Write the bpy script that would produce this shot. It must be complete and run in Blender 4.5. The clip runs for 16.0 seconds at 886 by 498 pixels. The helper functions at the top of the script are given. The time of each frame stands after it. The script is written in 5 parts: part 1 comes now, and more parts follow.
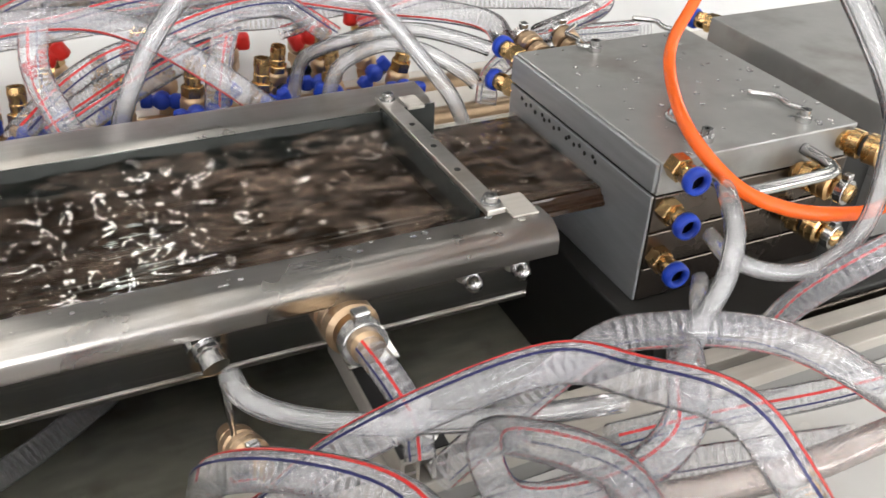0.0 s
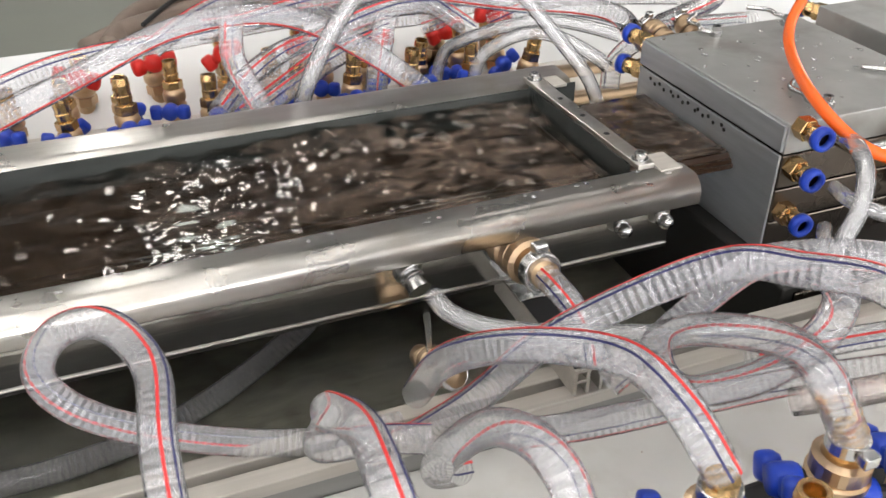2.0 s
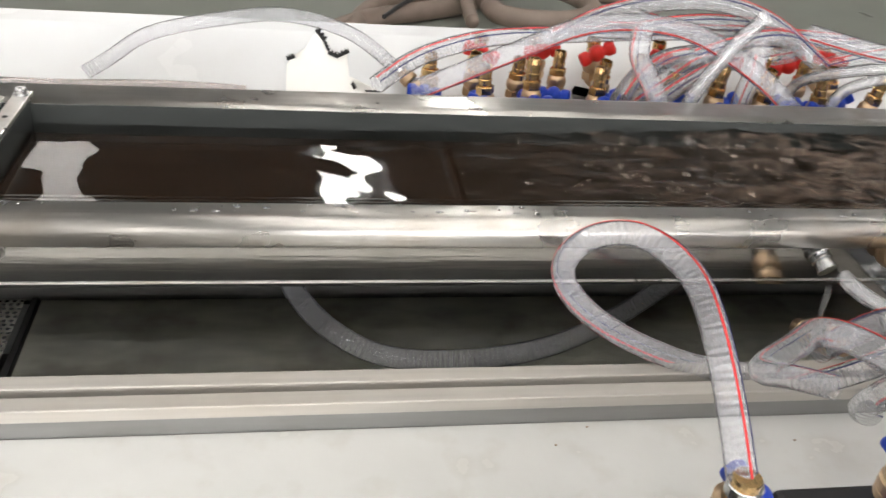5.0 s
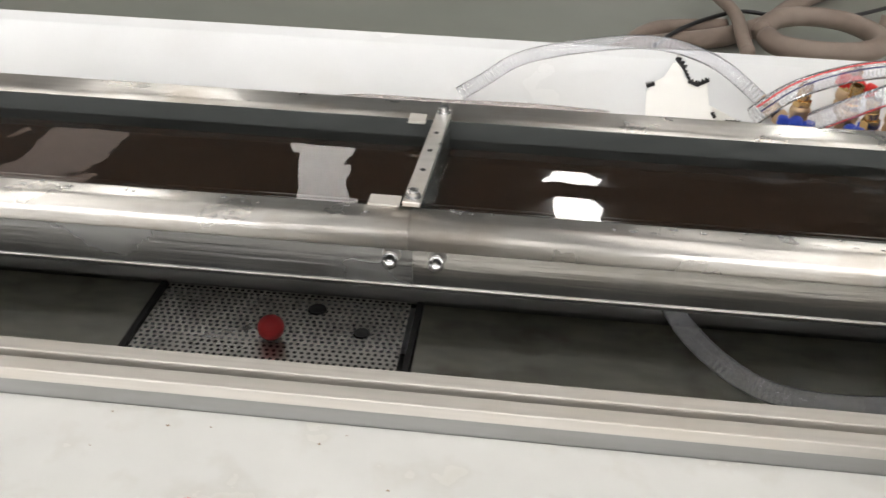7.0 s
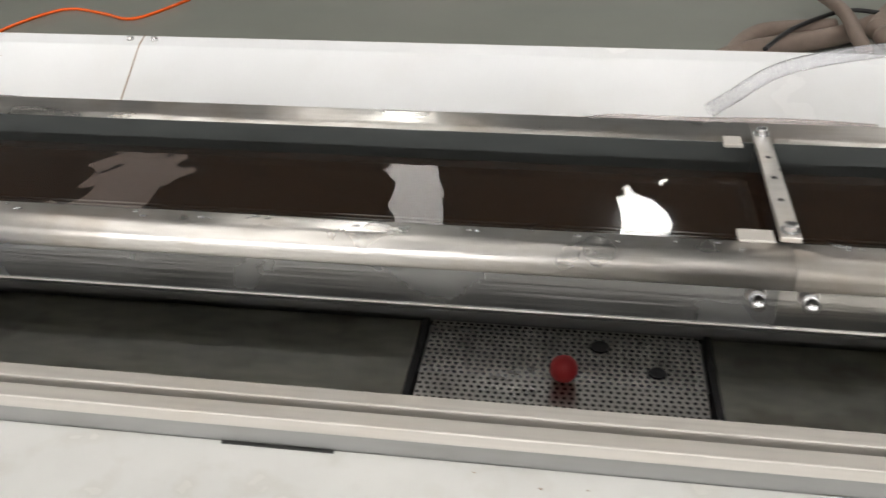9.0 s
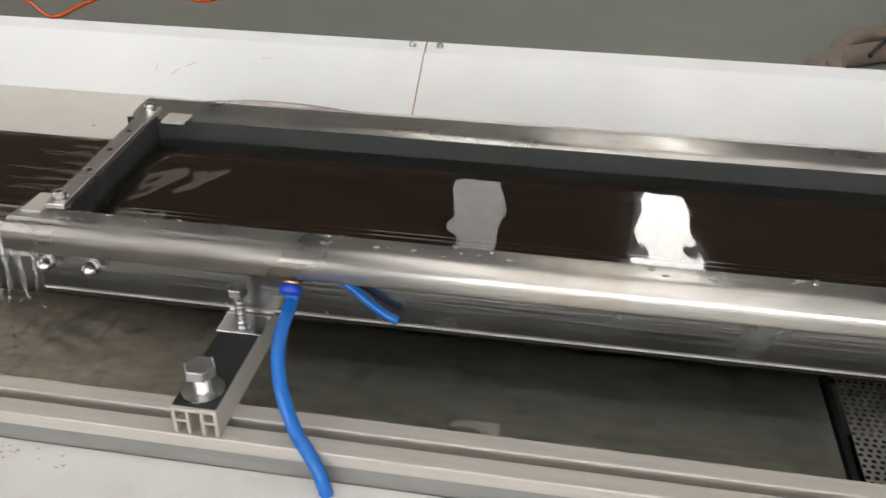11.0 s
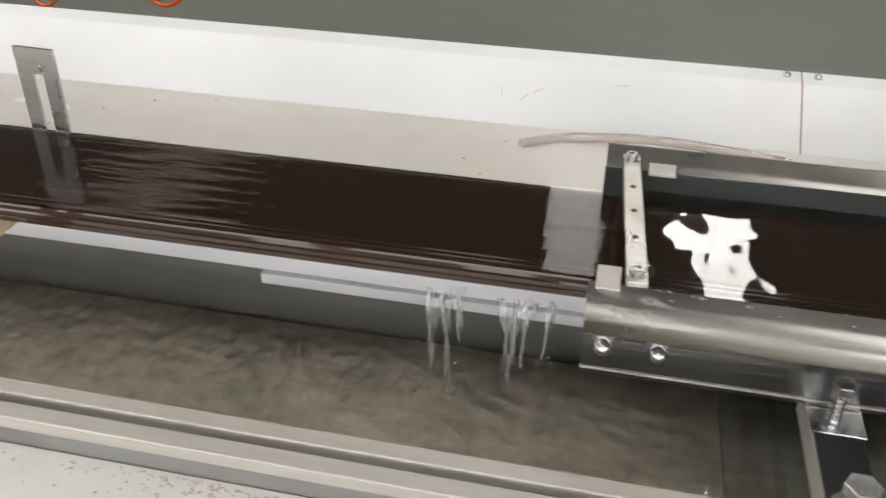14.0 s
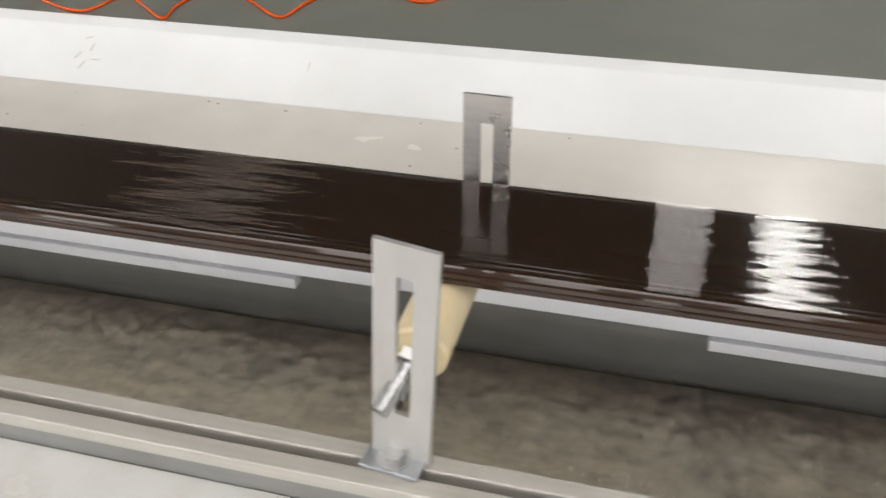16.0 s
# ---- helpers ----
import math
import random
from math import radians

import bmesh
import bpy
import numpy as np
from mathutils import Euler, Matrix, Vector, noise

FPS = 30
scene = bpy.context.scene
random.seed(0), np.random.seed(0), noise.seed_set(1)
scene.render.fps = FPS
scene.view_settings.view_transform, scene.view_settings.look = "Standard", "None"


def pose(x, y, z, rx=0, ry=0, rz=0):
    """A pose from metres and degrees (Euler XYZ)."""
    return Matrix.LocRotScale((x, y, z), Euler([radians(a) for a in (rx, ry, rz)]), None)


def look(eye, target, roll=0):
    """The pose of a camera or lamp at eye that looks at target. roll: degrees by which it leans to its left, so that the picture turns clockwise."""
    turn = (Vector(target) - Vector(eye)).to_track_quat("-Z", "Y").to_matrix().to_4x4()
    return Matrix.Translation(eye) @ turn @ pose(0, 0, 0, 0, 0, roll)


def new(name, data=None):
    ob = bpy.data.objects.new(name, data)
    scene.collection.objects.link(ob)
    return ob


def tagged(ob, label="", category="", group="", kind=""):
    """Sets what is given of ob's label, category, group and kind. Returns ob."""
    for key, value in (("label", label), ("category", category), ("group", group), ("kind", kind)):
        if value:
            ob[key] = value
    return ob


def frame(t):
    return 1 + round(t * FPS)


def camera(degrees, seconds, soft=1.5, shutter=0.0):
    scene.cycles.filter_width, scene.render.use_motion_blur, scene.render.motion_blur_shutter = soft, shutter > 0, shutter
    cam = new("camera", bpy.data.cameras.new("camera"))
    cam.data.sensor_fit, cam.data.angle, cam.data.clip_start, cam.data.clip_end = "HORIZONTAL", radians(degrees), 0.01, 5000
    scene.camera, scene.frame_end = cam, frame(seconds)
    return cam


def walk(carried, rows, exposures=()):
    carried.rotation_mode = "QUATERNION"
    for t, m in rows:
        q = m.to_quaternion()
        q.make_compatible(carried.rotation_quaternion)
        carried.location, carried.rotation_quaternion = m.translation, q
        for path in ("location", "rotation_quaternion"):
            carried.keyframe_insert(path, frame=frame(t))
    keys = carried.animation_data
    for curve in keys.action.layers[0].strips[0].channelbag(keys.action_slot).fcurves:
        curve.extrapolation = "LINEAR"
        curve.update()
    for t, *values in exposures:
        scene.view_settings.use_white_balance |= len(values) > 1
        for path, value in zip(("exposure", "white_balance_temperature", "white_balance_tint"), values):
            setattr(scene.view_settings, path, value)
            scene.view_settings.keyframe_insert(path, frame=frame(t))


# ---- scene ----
cam = camera(52.78, 16.0, soft=1.5, shutter=0.3)
PATH = [
    (0, (-0.2298, -0.4059, 1.2744), (0.4945, 1.0861, 0.1567), 2.55),
    (0.5, (-0.2528, -0.4217, 1.2761), (0.4137, 1.0999, 0.1623), 0.90),
    (1, (-0.2716, -0.4396, 1.2810), (0.3471, 1.1008, 0.1656), -0.50),
    (1.5, (-0.2922, -0.4588, 1.2817), (0.2905, 1.1058, 0.1806), -0.95),
    (2, (-0.3329, -0.4722, 1.2843), (0.2718, 1.0938, 0.1971), -0.10),
    (2.5, (-0.3970, -0.4851, 1.2873), (0.2696, 1.0801, 0.2357), 1.58),
    (3, (-0.4460, -0.5040, 1.2843), (0.2194, 1.0676, 0.2416), 2.04),
    (3.2, (-0.4593, -0.5130, 1.2873), (0.1840, 1.0547, 0.2250), 1.74),
    (5.3, (-0.5923, -0.5649, 1.3010), (-0.3446, 1.1207, 0.2534), 5.70),
    (5.5, (-0.5964, -0.5709, 1.2956), (-0.4259, 1.1386, 0.2717), 4.47),
    (6, (-0.6207, -0.5697, 1.2917), (-0.6111, 1.1543, 0.2780), 3.22),
    (6.5, (-0.6537, -0.5726, 1.2984), (-0.7854, 1.1379, 0.2705), 1.75),
    (7, (-0.7305, -0.5595, 1.2944), (-0.8822, 1.1459, 0.2607), 1.87),
    (7.5, (-0.8018, -0.5502, 1.2859), (-0.9334, 1.1587, 0.2551), 1.90),
    (8, (-0.8549, -0.5482, 1.2824), (-0.9754, 1.1608, 0.2506), 1.80),
    (8.5, (-0.8889, -0.5469, 1.2823), (-1.0724, 1.1635, 0.2621), 0.02),
    (9, (-0.9432, -0.5282, 1.2839), (-1.2229, 1.1720, 0.2685), -1.46),
    (9.5, (-1.0898, -0.5055, 1.2889), (-1.2999, 1.1863, 0.2433), 1.45),
    (10, (-1.1577, -0.4852, 1.2864), (-1.4811, 1.1948, 0.2504), -0.06),
    (12.3, (-1.4864, -0.4970, 1.2908), (-1.7113, 1.1915, 0.2428), 1.02),
    (12.5, (-1.5038, -0.4951, 1.2856), (-1.7400, 1.1937, 0.2405), 0.62),
    (13, (-1.5427, -0.4910, 1.2915), (-1.8280, 1.1774, 0.2260), 0.33),
    (13.5, (-1.5963, -0.4832, 1.2896), (-1.9248, 1.1855, 0.2372), 0.57),
    (14, (-1.6700, -0.4647, 1.2964), (-2.0207, 1.1911, 0.2309), 0.86),
    (14.5, (-1.7489, -0.4367, 1.3028), (-2.1378, 1.1995, 0.2204), 0.82),
    (15, (-1.8111, -0.4120, 1.3005), (-2.2607, 1.2024, 0.2088), 0.20),
    (15.5, (-1.9045, -0.4201, 1.2943), (-2.3396, 1.2030, 0.2098), -0.05),
    (16, (-2.0221, -0.4577, 1.2966), (-2.4662, 1.1804, 0.2385), -0.51),
]
walk(cam, [(t, look(eye, target, roll)) for t, eye, target, roll in PATH],
     [(0.0, -0.99), (1.5, -0.91), (3.2, -0.93), (5.3, -1.05), (6.5, -1.18), (7.5, -1.10), (9.0, -1.25), (9.6, -1.45), (12.5, -1.45), (13.5, -1.41), (16.0, -1.42)])

# ---- light ----
world = bpy.data.worlds.new("hall_air")
scene.world = world
world.use_nodes = True
wn = world.node_tree.nodes
sky = wn.new("ShaderNodeTexSky")
sky.sky_type = "NISHITA"
sky.sun_disc = False
sky.sun_elevation, sky.sun_rotation = radians(48), radians(20)
world.node_tree.links.new(sky.outputs[0], wn["Background"].inputs[0])
wn["Background"].inputs[1].default_value = 0.10


# ---- materials ----
def mat(name, color=(0.5, 0.5, 0.5), rough=0.5, metal=0.0, var=0.15, scale=30.0, bump=0.0, bump_scale=200.0,
        stretch=(1, 1, 1), trans=0.0, ior=1.45, emit=0.0, spec=0.5, rough_var=0.1, coat=0.0, dirt=None, dirt_scale=4.0, dirt_amount=0.4):
    """A principled material with colour, gloss and relief varied at two scales."""
    m = bpy.data.materials.new(name)
    m.use_nodes = True
    nt = m.node_tree
    n, l = nt.nodes, nt.links
    p = n["Principled BSDF"]
    co = n.new("ShaderNodeTexCoord")
    mp = n.new("ShaderNodeMapping")
    mp.inputs["Scale"].default_value = stretch
    l.new(co.outputs["Object"], mp.inputs[0])
    fine, broad = n.new("ShaderNodeTexNoise"), n.new("ShaderNodeTexNoise")
    fine.inputs["Scale"].default_value, fine.inputs["Detail"].default_value = scale, 6
    broad.inputs["Scale"].default_value, broad.inputs["Detail"].default_value = dirt_scale, 5
    l.new(mp.outputs[0], fine.inputs["Vector"])
    l.new(co.outputs["Object"], broad.inputs["Vector"])
    mix = n.new("ShaderNodeMix")
    mix.data_type = "RGBA"
    mix.inputs[6].default_value = (*[c * (1 - var) for c in color], 1)
    mix.inputs[7].default_value = (*[min(1, c * (1 + var)) for c in color], 1)
    l.new(fine.outputs[0], mix.inputs[0])
    out = mix.outputs[2]
    if dirt:
        ramp = n.new("ShaderNodeValToRGB")
        ramp.color_ramp.elements[0].position, ramp.color_ramp.elements[1].position = 0.52, 0.72
        l.new(broad.outputs[0], ramp.inputs[0])
        amount = n.new("ShaderNodeMath")
        amount.operation = "MULTIPLY"
        amount.inputs[1].default_value = dirt_amount
        l.new(ramp.outputs[0], amount.inputs[0])
        mix2 = n.new("ShaderNodeMix")
        mix2.data_type = "RGBA"
        mix2.inputs[7].default_value = (*dirt, 1)
        l.new(amount.outputs[0], mix2.inputs[0])
        l.new(out, mix2.inputs[6])
        out = mix2.outputs[2]
    l.new(out, p.inputs["Base Color"])
    rr = n.new("ShaderNodeMapRange")
    rr.inputs[3].default_value, rr.inputs[4].default_value = max(0.0, rough - rough_var), min(1, rough + rough_var)
    l.new(broad.outputs[0], rr.inputs[0])
    l.new(rr.outputs[0], p.inputs["Roughness"])
    p.inputs["Metallic"].default_value = metal
    p.inputs["IOR"].default_value = ior
    p.inputs["Specular IOR Level"].default_value = spec
    p.inputs["Transmission Weight"].default_value = trans
    p.inputs["Coat Weight"].default_value = coat
    if bump:
        bn, bt = n.new("ShaderNodeBump"), n.new("ShaderNodeTexNoise")
        bt.inputs["Scale"].default_value, bt.inputs["Detail"].default_value = bump_scale, 4
        l.new(mp.outputs[0], bt.inputs["Vector"])
        bn.inputs["Strength"].default_value, bn.inputs["Distance"].default_value = bump, 0.001
        l.new(bt.outputs[0], bn.inputs["Height"])
        l.new(bn.outputs[0], p.inputs["Normal"])
    if emit:
        p.inputs["Emission Color"].default_value = (*color, 1)
        p.inputs["Emission Strength"].default_value = emit
    return m


STEEL = mat("brushed_stainless", (0.57, 0.55, 0.52), 0.33, 1.0, 0.16, 60, 0.18, 260, (0.12, 3, 3), rough_var=0.22, dirt=(0.36, 0.30, 0.23), dirt_amount=0.55, dirt_scale=17)
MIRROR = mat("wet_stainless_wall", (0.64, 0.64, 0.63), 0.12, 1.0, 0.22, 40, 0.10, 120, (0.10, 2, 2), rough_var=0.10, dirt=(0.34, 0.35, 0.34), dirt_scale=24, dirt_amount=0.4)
# Streaked stainless; its base is darkened to paint the dark basin's reflection.
FACE = mat("wet_streaked_dimmed_stainless", (0.33, 0.335, 0.335), 0.25, 1.0, 0.25, 40, 0.25, 120, (0.06, 2, 2), rough_var=0.14, dirt=(0.40, 0.41, 0.40), dirt_scale=15, dirt_amount=0.5)
ALU = mat("anodised_aluminium", (0.47, 0.445, 0.405), 0.45, 0.25, 0.16, 80, 0.1, 400, (0.1, 3, 3), dirt=(0.45, 0.40, 0.33), dirt_scale=14)
TABLE = mat("wet_white_steel_sheet", (0.62, 0.62, 0.60), 0.22, 0.0, 0.08, 22, 0.05, 60, rough_var=0.2, dirt=(0.46, 0.43, 0.37), dirt_scale=24, dirt_amount=0.4)
SHEET = mat("off_white_steel_sheet", (0.65, 0.625, 0.58), 0.24, 0.0, 0.10, 14, 0.03, 90)
PANEL = mat("white_steel_panel", (0.70, 0.71, 0.715), 0.24, 0.0, 0.05, 14, 0.03, 90, dirt=(0.58, 0.55, 0.50), dirt_scale=6, dirt_amount=0.22)
BASIN = mat("basin_sheet", (0.42, 0.41, 0.35), 0.35, 0.1, 0.45, 60, 0.2, 60, (0.5, 1.4, 1), dirt=(0.22, 0.20, 0.16), dirt_scale=22, dirt_amount=0.75)
# Lighter, browner copy of the basin sheet; the open stretch's brightness is painted in.
PALEBASIN = mat("lightened_basin_sheet", (0.56, 0.515, 0.43), 0.5, 0.0, 0.45, 60, 0.2, 60, (0.6, 1.4, 1), dirt=(0.22, 0.215, 0.19), dirt_scale=13, dirt_amount=0.6)
BOARD = mat("wet_brown_composite", (0.034, 0.0187, 0.0115), 0.06, 0.0, 0.35, 25, 0.10, 22, (0.25, 1.5, 1.5), rough_var=0.03)
FLOOR = mat("grey_epoxy_floor", (0.21, 0.22, 0.19), 0.32, 0.0, 0.10, 3, 0.02, 40, dirt=(0.27, 0.27, 0.24), dirt_scale=0.9, dirt_amount=0.6)
ROOF = mat("roof_sheet", (0.30, 0.31, 0.32), 0.6, 0.0, 0.1, 1.5)
HALLWALL = mat("hall_wall_sheet", (0.45, 0.46, 0.46), 0.6, 0.0, 0.05, 1.0)
# Pale glow shared by the added side panels and strips.
PALEGLOW = mat("pale_glow_panel", (1.0, 0.955, 0.91), 0.5, emit=6.0, var=0.0)
# Dim glow of the strip added for warm ripple reflections.
WARMGLOW = mat("warm_reflection_panel", (1.0, 0.84, 0.76), 0.5, emit=1.4, var=0.0)
# Stronger glow for the added strips overhead.
OVERHEAD = mat("bright_fill_panel", (1.0, 0.955, 0.91), 0.5, emit=9.5, var=0.0)
# Glow of the bands added behind the camera.
FRONTFILL = mat("front_fill_glow", (0.985, 0.965, 0.965), 0.5, emit=12.0, var=0.0)
# Wet steel wall painted dark for the dim reflections it would carry.
DARKLINING = mat("darkened_wet_lining", (0.052, 0.057, 0.055), 0.22, 0.3, 0.15, 40, 0.05, 200, (0.3, 2, 2))
LAMP = mat("bright_bay_lamp", (1.0, 0.98, 0.93), 0.5, emit=40.0, var=0.0)
BRASS = mat("nickelled_brass", (0.62, 0.42, 0.20), 0.26, 1.0, 0.12, 90, 0.08, 300, dirt=(0.40, 0.25, 0.13), dirt_scale=30, dirt_amount=0.5)
DULLBRASS = mat("tarnished_brass", (0.55, 0.40, 0.26), 0.33, 1.0, 0.15, 80, 0.1, 300, dirt=(0.30, 0.21, 0.14), dirt_scale=30)
CHROME = mat("zinc_plated_steel", (0.56, 0.56, 0.56), 0.22, 1.0, 0.06, 80)
BLUEPL = mat("blue_plastic", (0.012, 0.05, 0.42), 0.35, 0.0, 0.12, 60)
REDPL = mat("red_plastic", (0.62, 0.02, 0.015), 0.38, 0.0, 0.12, 60)
BALLRED = mat("dull_red_rubber", (0.34, 0.018, 0.022), 0.5, 0.0, 0.2, 60)
BLACKPL = mat("black_plastic", (0.012, 0.012, 0.013), 0.45, 0.0, 0.2, 60)
ORANGE = mat("orange_polyurethane", (0.85, 0.13, 0.015), 0.24, 0.0, 0.05, 60)
BLUETUBE = mat("blue_polyurethane", (0.006, 0.12, 0.46), 0.22, 0.0, 0.08, 60)
REDLINE = mat("red_print_line", (0.62, 0.03, 0.03), 0.35, 0.0, 0.1, 60)
NAVYLINE = mat("navy_print_line", (0.018, 0.02, 0.10), 0.35, 0.0, 0.1, 60)
CREAM = mat("aged_cream_nylon", (0.72, 0.60, 0.38), 0.38, 0.0, 0.10, 18, 0.05, 100, dirt=(0.45, 0.30, 0.14), dirt_scale=20)
FLOORHOSE = mat("brown_rubber_hose", (0.21, 0.16, 0.13), 0.55, 0.0, 0.15, 20, 0.2, 60, dirt=(0.30, 0.25, 0.21), dirt_scale=4)
# Grimy on the rail body; on the web its grey paints shade.
GREYRAIL = mat("grimy_shade_grey_rail", (0.25, 0.248, 0.24), 0.4, 0.3, 0.25, 40, 0.05, 200, (0.2, 2, 2), dirt=(0.14, 0.13, 0.11), dirt_scale=10)
PAPER = mat("torn_white_sticker", (0.93, 0.92, 0.88), 0.2, 0.0, 0.03, 30)
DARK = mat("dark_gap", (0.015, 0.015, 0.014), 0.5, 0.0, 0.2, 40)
SCUFF = mat("faint_brown_scuff", (0.44, 0.36, 0.30), 0.5, 0.0, 0.3, 60)
STAIN = mat("dried_brown_stain", (0.28, 0.20, 0.13), 0.5, 0.0, 0.3, 60)


def clear_mat(name, color, amount, rough=0.12, spread=0.04, ior=1.36):
    """Clear soft plastic: light passes, with a faint milky body under a glossy skin."""
    m = bpy.data.materials.new(name)
    m.use_nodes = True
    n, l = m.node_tree.nodes, m.node_tree.links
    p = n["Principled BSDF"]
    p.inputs["Base Color"].default_value = (*color, 1)
    p.inputs["Roughness"].default_value = rough
    p.inputs["Specular IOR Level"].default_value = 0.6
    tr, mx, no, ma = n.new("ShaderNodeBsdfTransparent"), n.new("ShaderNodeMixShader"), n.new("ShaderNodeTexNoise"), n.new("ShaderNodeMapRange")
    gl, fr, top = n.new("ShaderNodeBsdfGlossy"), n.new("ShaderNodeFresnel"), n.new("ShaderNodeMixShader")
    gl.inputs["Roughness"].default_value = rough
    fr.inputs[0].default_value = ior
    no.inputs["Scale"].default_value = 45
    ma.inputs[3].default_value, ma.inputs[4].default_value = max(0.0, amount - spread), amount + spread
    l.new(no.outputs[0], ma.inputs[0])
    l.new(ma.outputs[0], mx.inputs[0])
    l.new(tr.outputs[0], mx.inputs[1])
    l.new(p.outputs[0], mx.inputs[2])
    l.new(fr.outputs[0], top.inputs[0])
    l.new(mx.outputs[0], top.inputs[1])
    l.new(gl.outputs[0], top.inputs[2])
    l.new(top.outputs[0], n["Material Output"].inputs[0])
    return m


PVC = clear_mat("clear_ribbed_pvc", (0.58, 0.59, 0.64), 0.16, 0.12, 0.02, 1.13)
SPIRAL = clear_mat("spiral_rib", (0.80, 0.80, 0.84), 0.24, 0.18, 0.02, 1.13)
TUBE = clear_mat("clear_thin_tube", (0.84, 0.85, 0.88), 0.20, 0.06, 0.04, 1.25)
DIRTYPVC = clear_mat("used_clear_pvc", (0.62, 0.50, 0.45), 0.40, 0.15)
DROPS = clear_mat("falling_water", (0.85, 0.88, 0.90), 0.07, 0.02, 0.03)


def water_mat(name, tint, bump, scale, stretch=(1, 1, 1), milk=0.0, fade=None):
    """Clear water: see-through below, mirror-like by its angle."""
    m = bpy.data.materials.new(name)
    m.use_nodes = True
    n, l = m.node_tree.nodes, m.node_tree.links
    n.remove(n["Principled BSDF"])
    tr, gl, mx, fr = n.new("ShaderNodeBsdfTransparent"), n.new("ShaderNodeBsdfGlossy"), n.new("ShaderNodeMixShader"), n.new("ShaderNodeFresnel")
    tr.inputs[0].default_value = (*tint, 1)
    gl.inputs[0].default_value = (1, 1, 1, 1)
    gl.inputs["Roughness"].default_value = 0.015
    fr.inputs[0].default_value = 1.36
    co, mp, no, bn = n.new("ShaderNodeTexCoord"), n.new("ShaderNodeMapping"), n.new("ShaderNodeTexNoise"), n.new("ShaderNodeBump")
    mp.inputs["Scale"].default_value = stretch
    no.inputs["Scale"].default_value, no.inputs["Detail"].default_value = scale, 3
    bn.inputs["Strength"].default_value, bn.inputs["Distance"].default_value = bump, 0.002
    l.new(co.outputs["Object"], mp.inputs[0])
    l.new(mp.outputs[0], no.inputs["Vector"])
    l.new(no.outputs[0], bn.inputs["Height"])
    l.new(bn.outputs[0], fr.inputs["Normal"])
    l.new(bn.outputs[0], gl.inputs["Normal"])
    under = tr
    if milk:
        df, churned, curds, rng = n.new("ShaderNodeBsdfDiffuse"), n.new("ShaderNodeMixShader"), n.new("ShaderNodeTexNoise"), n.new("ShaderNodeMapRange")
        df.inputs[0].default_value = (0.42, 0.31, 0.24, 1)
        curds.inputs["Scale"].default_value, curds.inputs["Detail"].default_value, curds.inputs["Distortion"].default_value = 48, 8, 1.6
        rng.inputs[1].default_value, rng.inputs[2].default_value = 0.42, 0.75
        rng.inputs[3].default_value, rng.inputs[4].default_value = 0.0, milk
        l.new(mp.outputs[0], curds.inputs["Vector"])
        l.new(curds.outputs[0], rng.inputs[0])
        froth = rng.outputs[0]
        if fade:
            xyz, along, times_ = n.new("ShaderNodeSeparateXYZ"), n.new("ShaderNodeMapRange"), n.new("ShaderNodeMath")
            along.inputs[1].default_value, along.inputs[2].default_value = fade
            times_.operation = "MULTIPLY"
            l.new(co.outputs["Object"], xyz.inputs[0])
            l.new(xyz.outputs[0], along.inputs[0])
            l.new(froth, times_.inputs[0])
            l.new(along.outputs[0], times_.inputs[1])
            froth = times_.outputs[0]
        l.new(froth, churned.inputs[0])
        l.new(tr.outputs[0], churned.inputs[1])
        l.new(df.outputs[0], churned.inputs[2])
        under = churned
    l.new(fr.outputs[0], mx.inputs[0])
    l.new(under.outputs[0], mx.inputs[1])
    l.new(gl.outputs[0], mx.inputs[2])
    l.new(mx.outputs[0], n["Material Output"].inputs[0])
    return m


WILD = water_mat("churning_water", (0.86, 0.90, 0.88), 0.34, 130, (0.6, 1, 1), 0.36, (-0.46, -0.15))
FILMWATER = water_mat("thin_water_film", (0.95, 0.95, 0.94), 0.40, 40, (0.22, 2.2, 1))
CALM = water_mat("calm_water", (0.90, 0.91, 0.89), 0.06, 18)
SHALLOW = water_mat("shallow_flow", (0.94, 0.94, 0.92), 1.0, 70, (1, 0.4, 1), 0.20)
DIE = mat("ground_steel_block", (0.38, 0.385, 0.375), 0.42, 0.6, 0.14, 50, 0.12, 250, (1, 1, 1), rough_var=0.18, dirt=(0.22, 0.20, 0.175), dirt_scale=20, dirt_amount=0.6)
# Block steel darkened to put the dim front faces into the colour.
DIESIDE = mat("shade_darkened_steel", (0.125, 0.105, 0.09), 0.26, 1.0, 0.16, 50, 0.12, 250, rough_var=0.14, dirt=(0.11, 0.095, 0.08), dirt_scale=20, dirt_amount=0.6)
# Bracket steel lightened to paint the bright reflection on its face.
BRIGHTPLATE = mat("lightened_steel_plate", (0.62, 0.61, 0.59), 0.38, 0.7, 0.10, 70, 0.12, 250, (1, 1, 0.2), dirt=(0.5, 0.47, 0.42), dirt_scale=30, dirt_amount=0.3)
WHITERAIL = mat("bright_white_rail", (0.88, 0.89, 0.92), 0.3, 0.0, 0.04, 30)
# Scratched steel, lightened to paint the brighter left face of the block.
ENDSTEEL = mat("scratched_lightened_steel", (0.42, 0.44, 0.46), 0.40, 0.7, 0.18, 70, 0.15, 250, (1, 0.3, 3), rough_var=0.15, dirt=(0.36, 0.37, 0.38), dirt_scale=25, dirt_amount=0.5)


# ---- builders ----
def thing(name, label="", category="", group="", kind="", at=(0, 0, 0)):
    e = new(name)
    e.location = at
    e.empty_display_size = 0.02
    return tagged(e, label, category, group, kind)


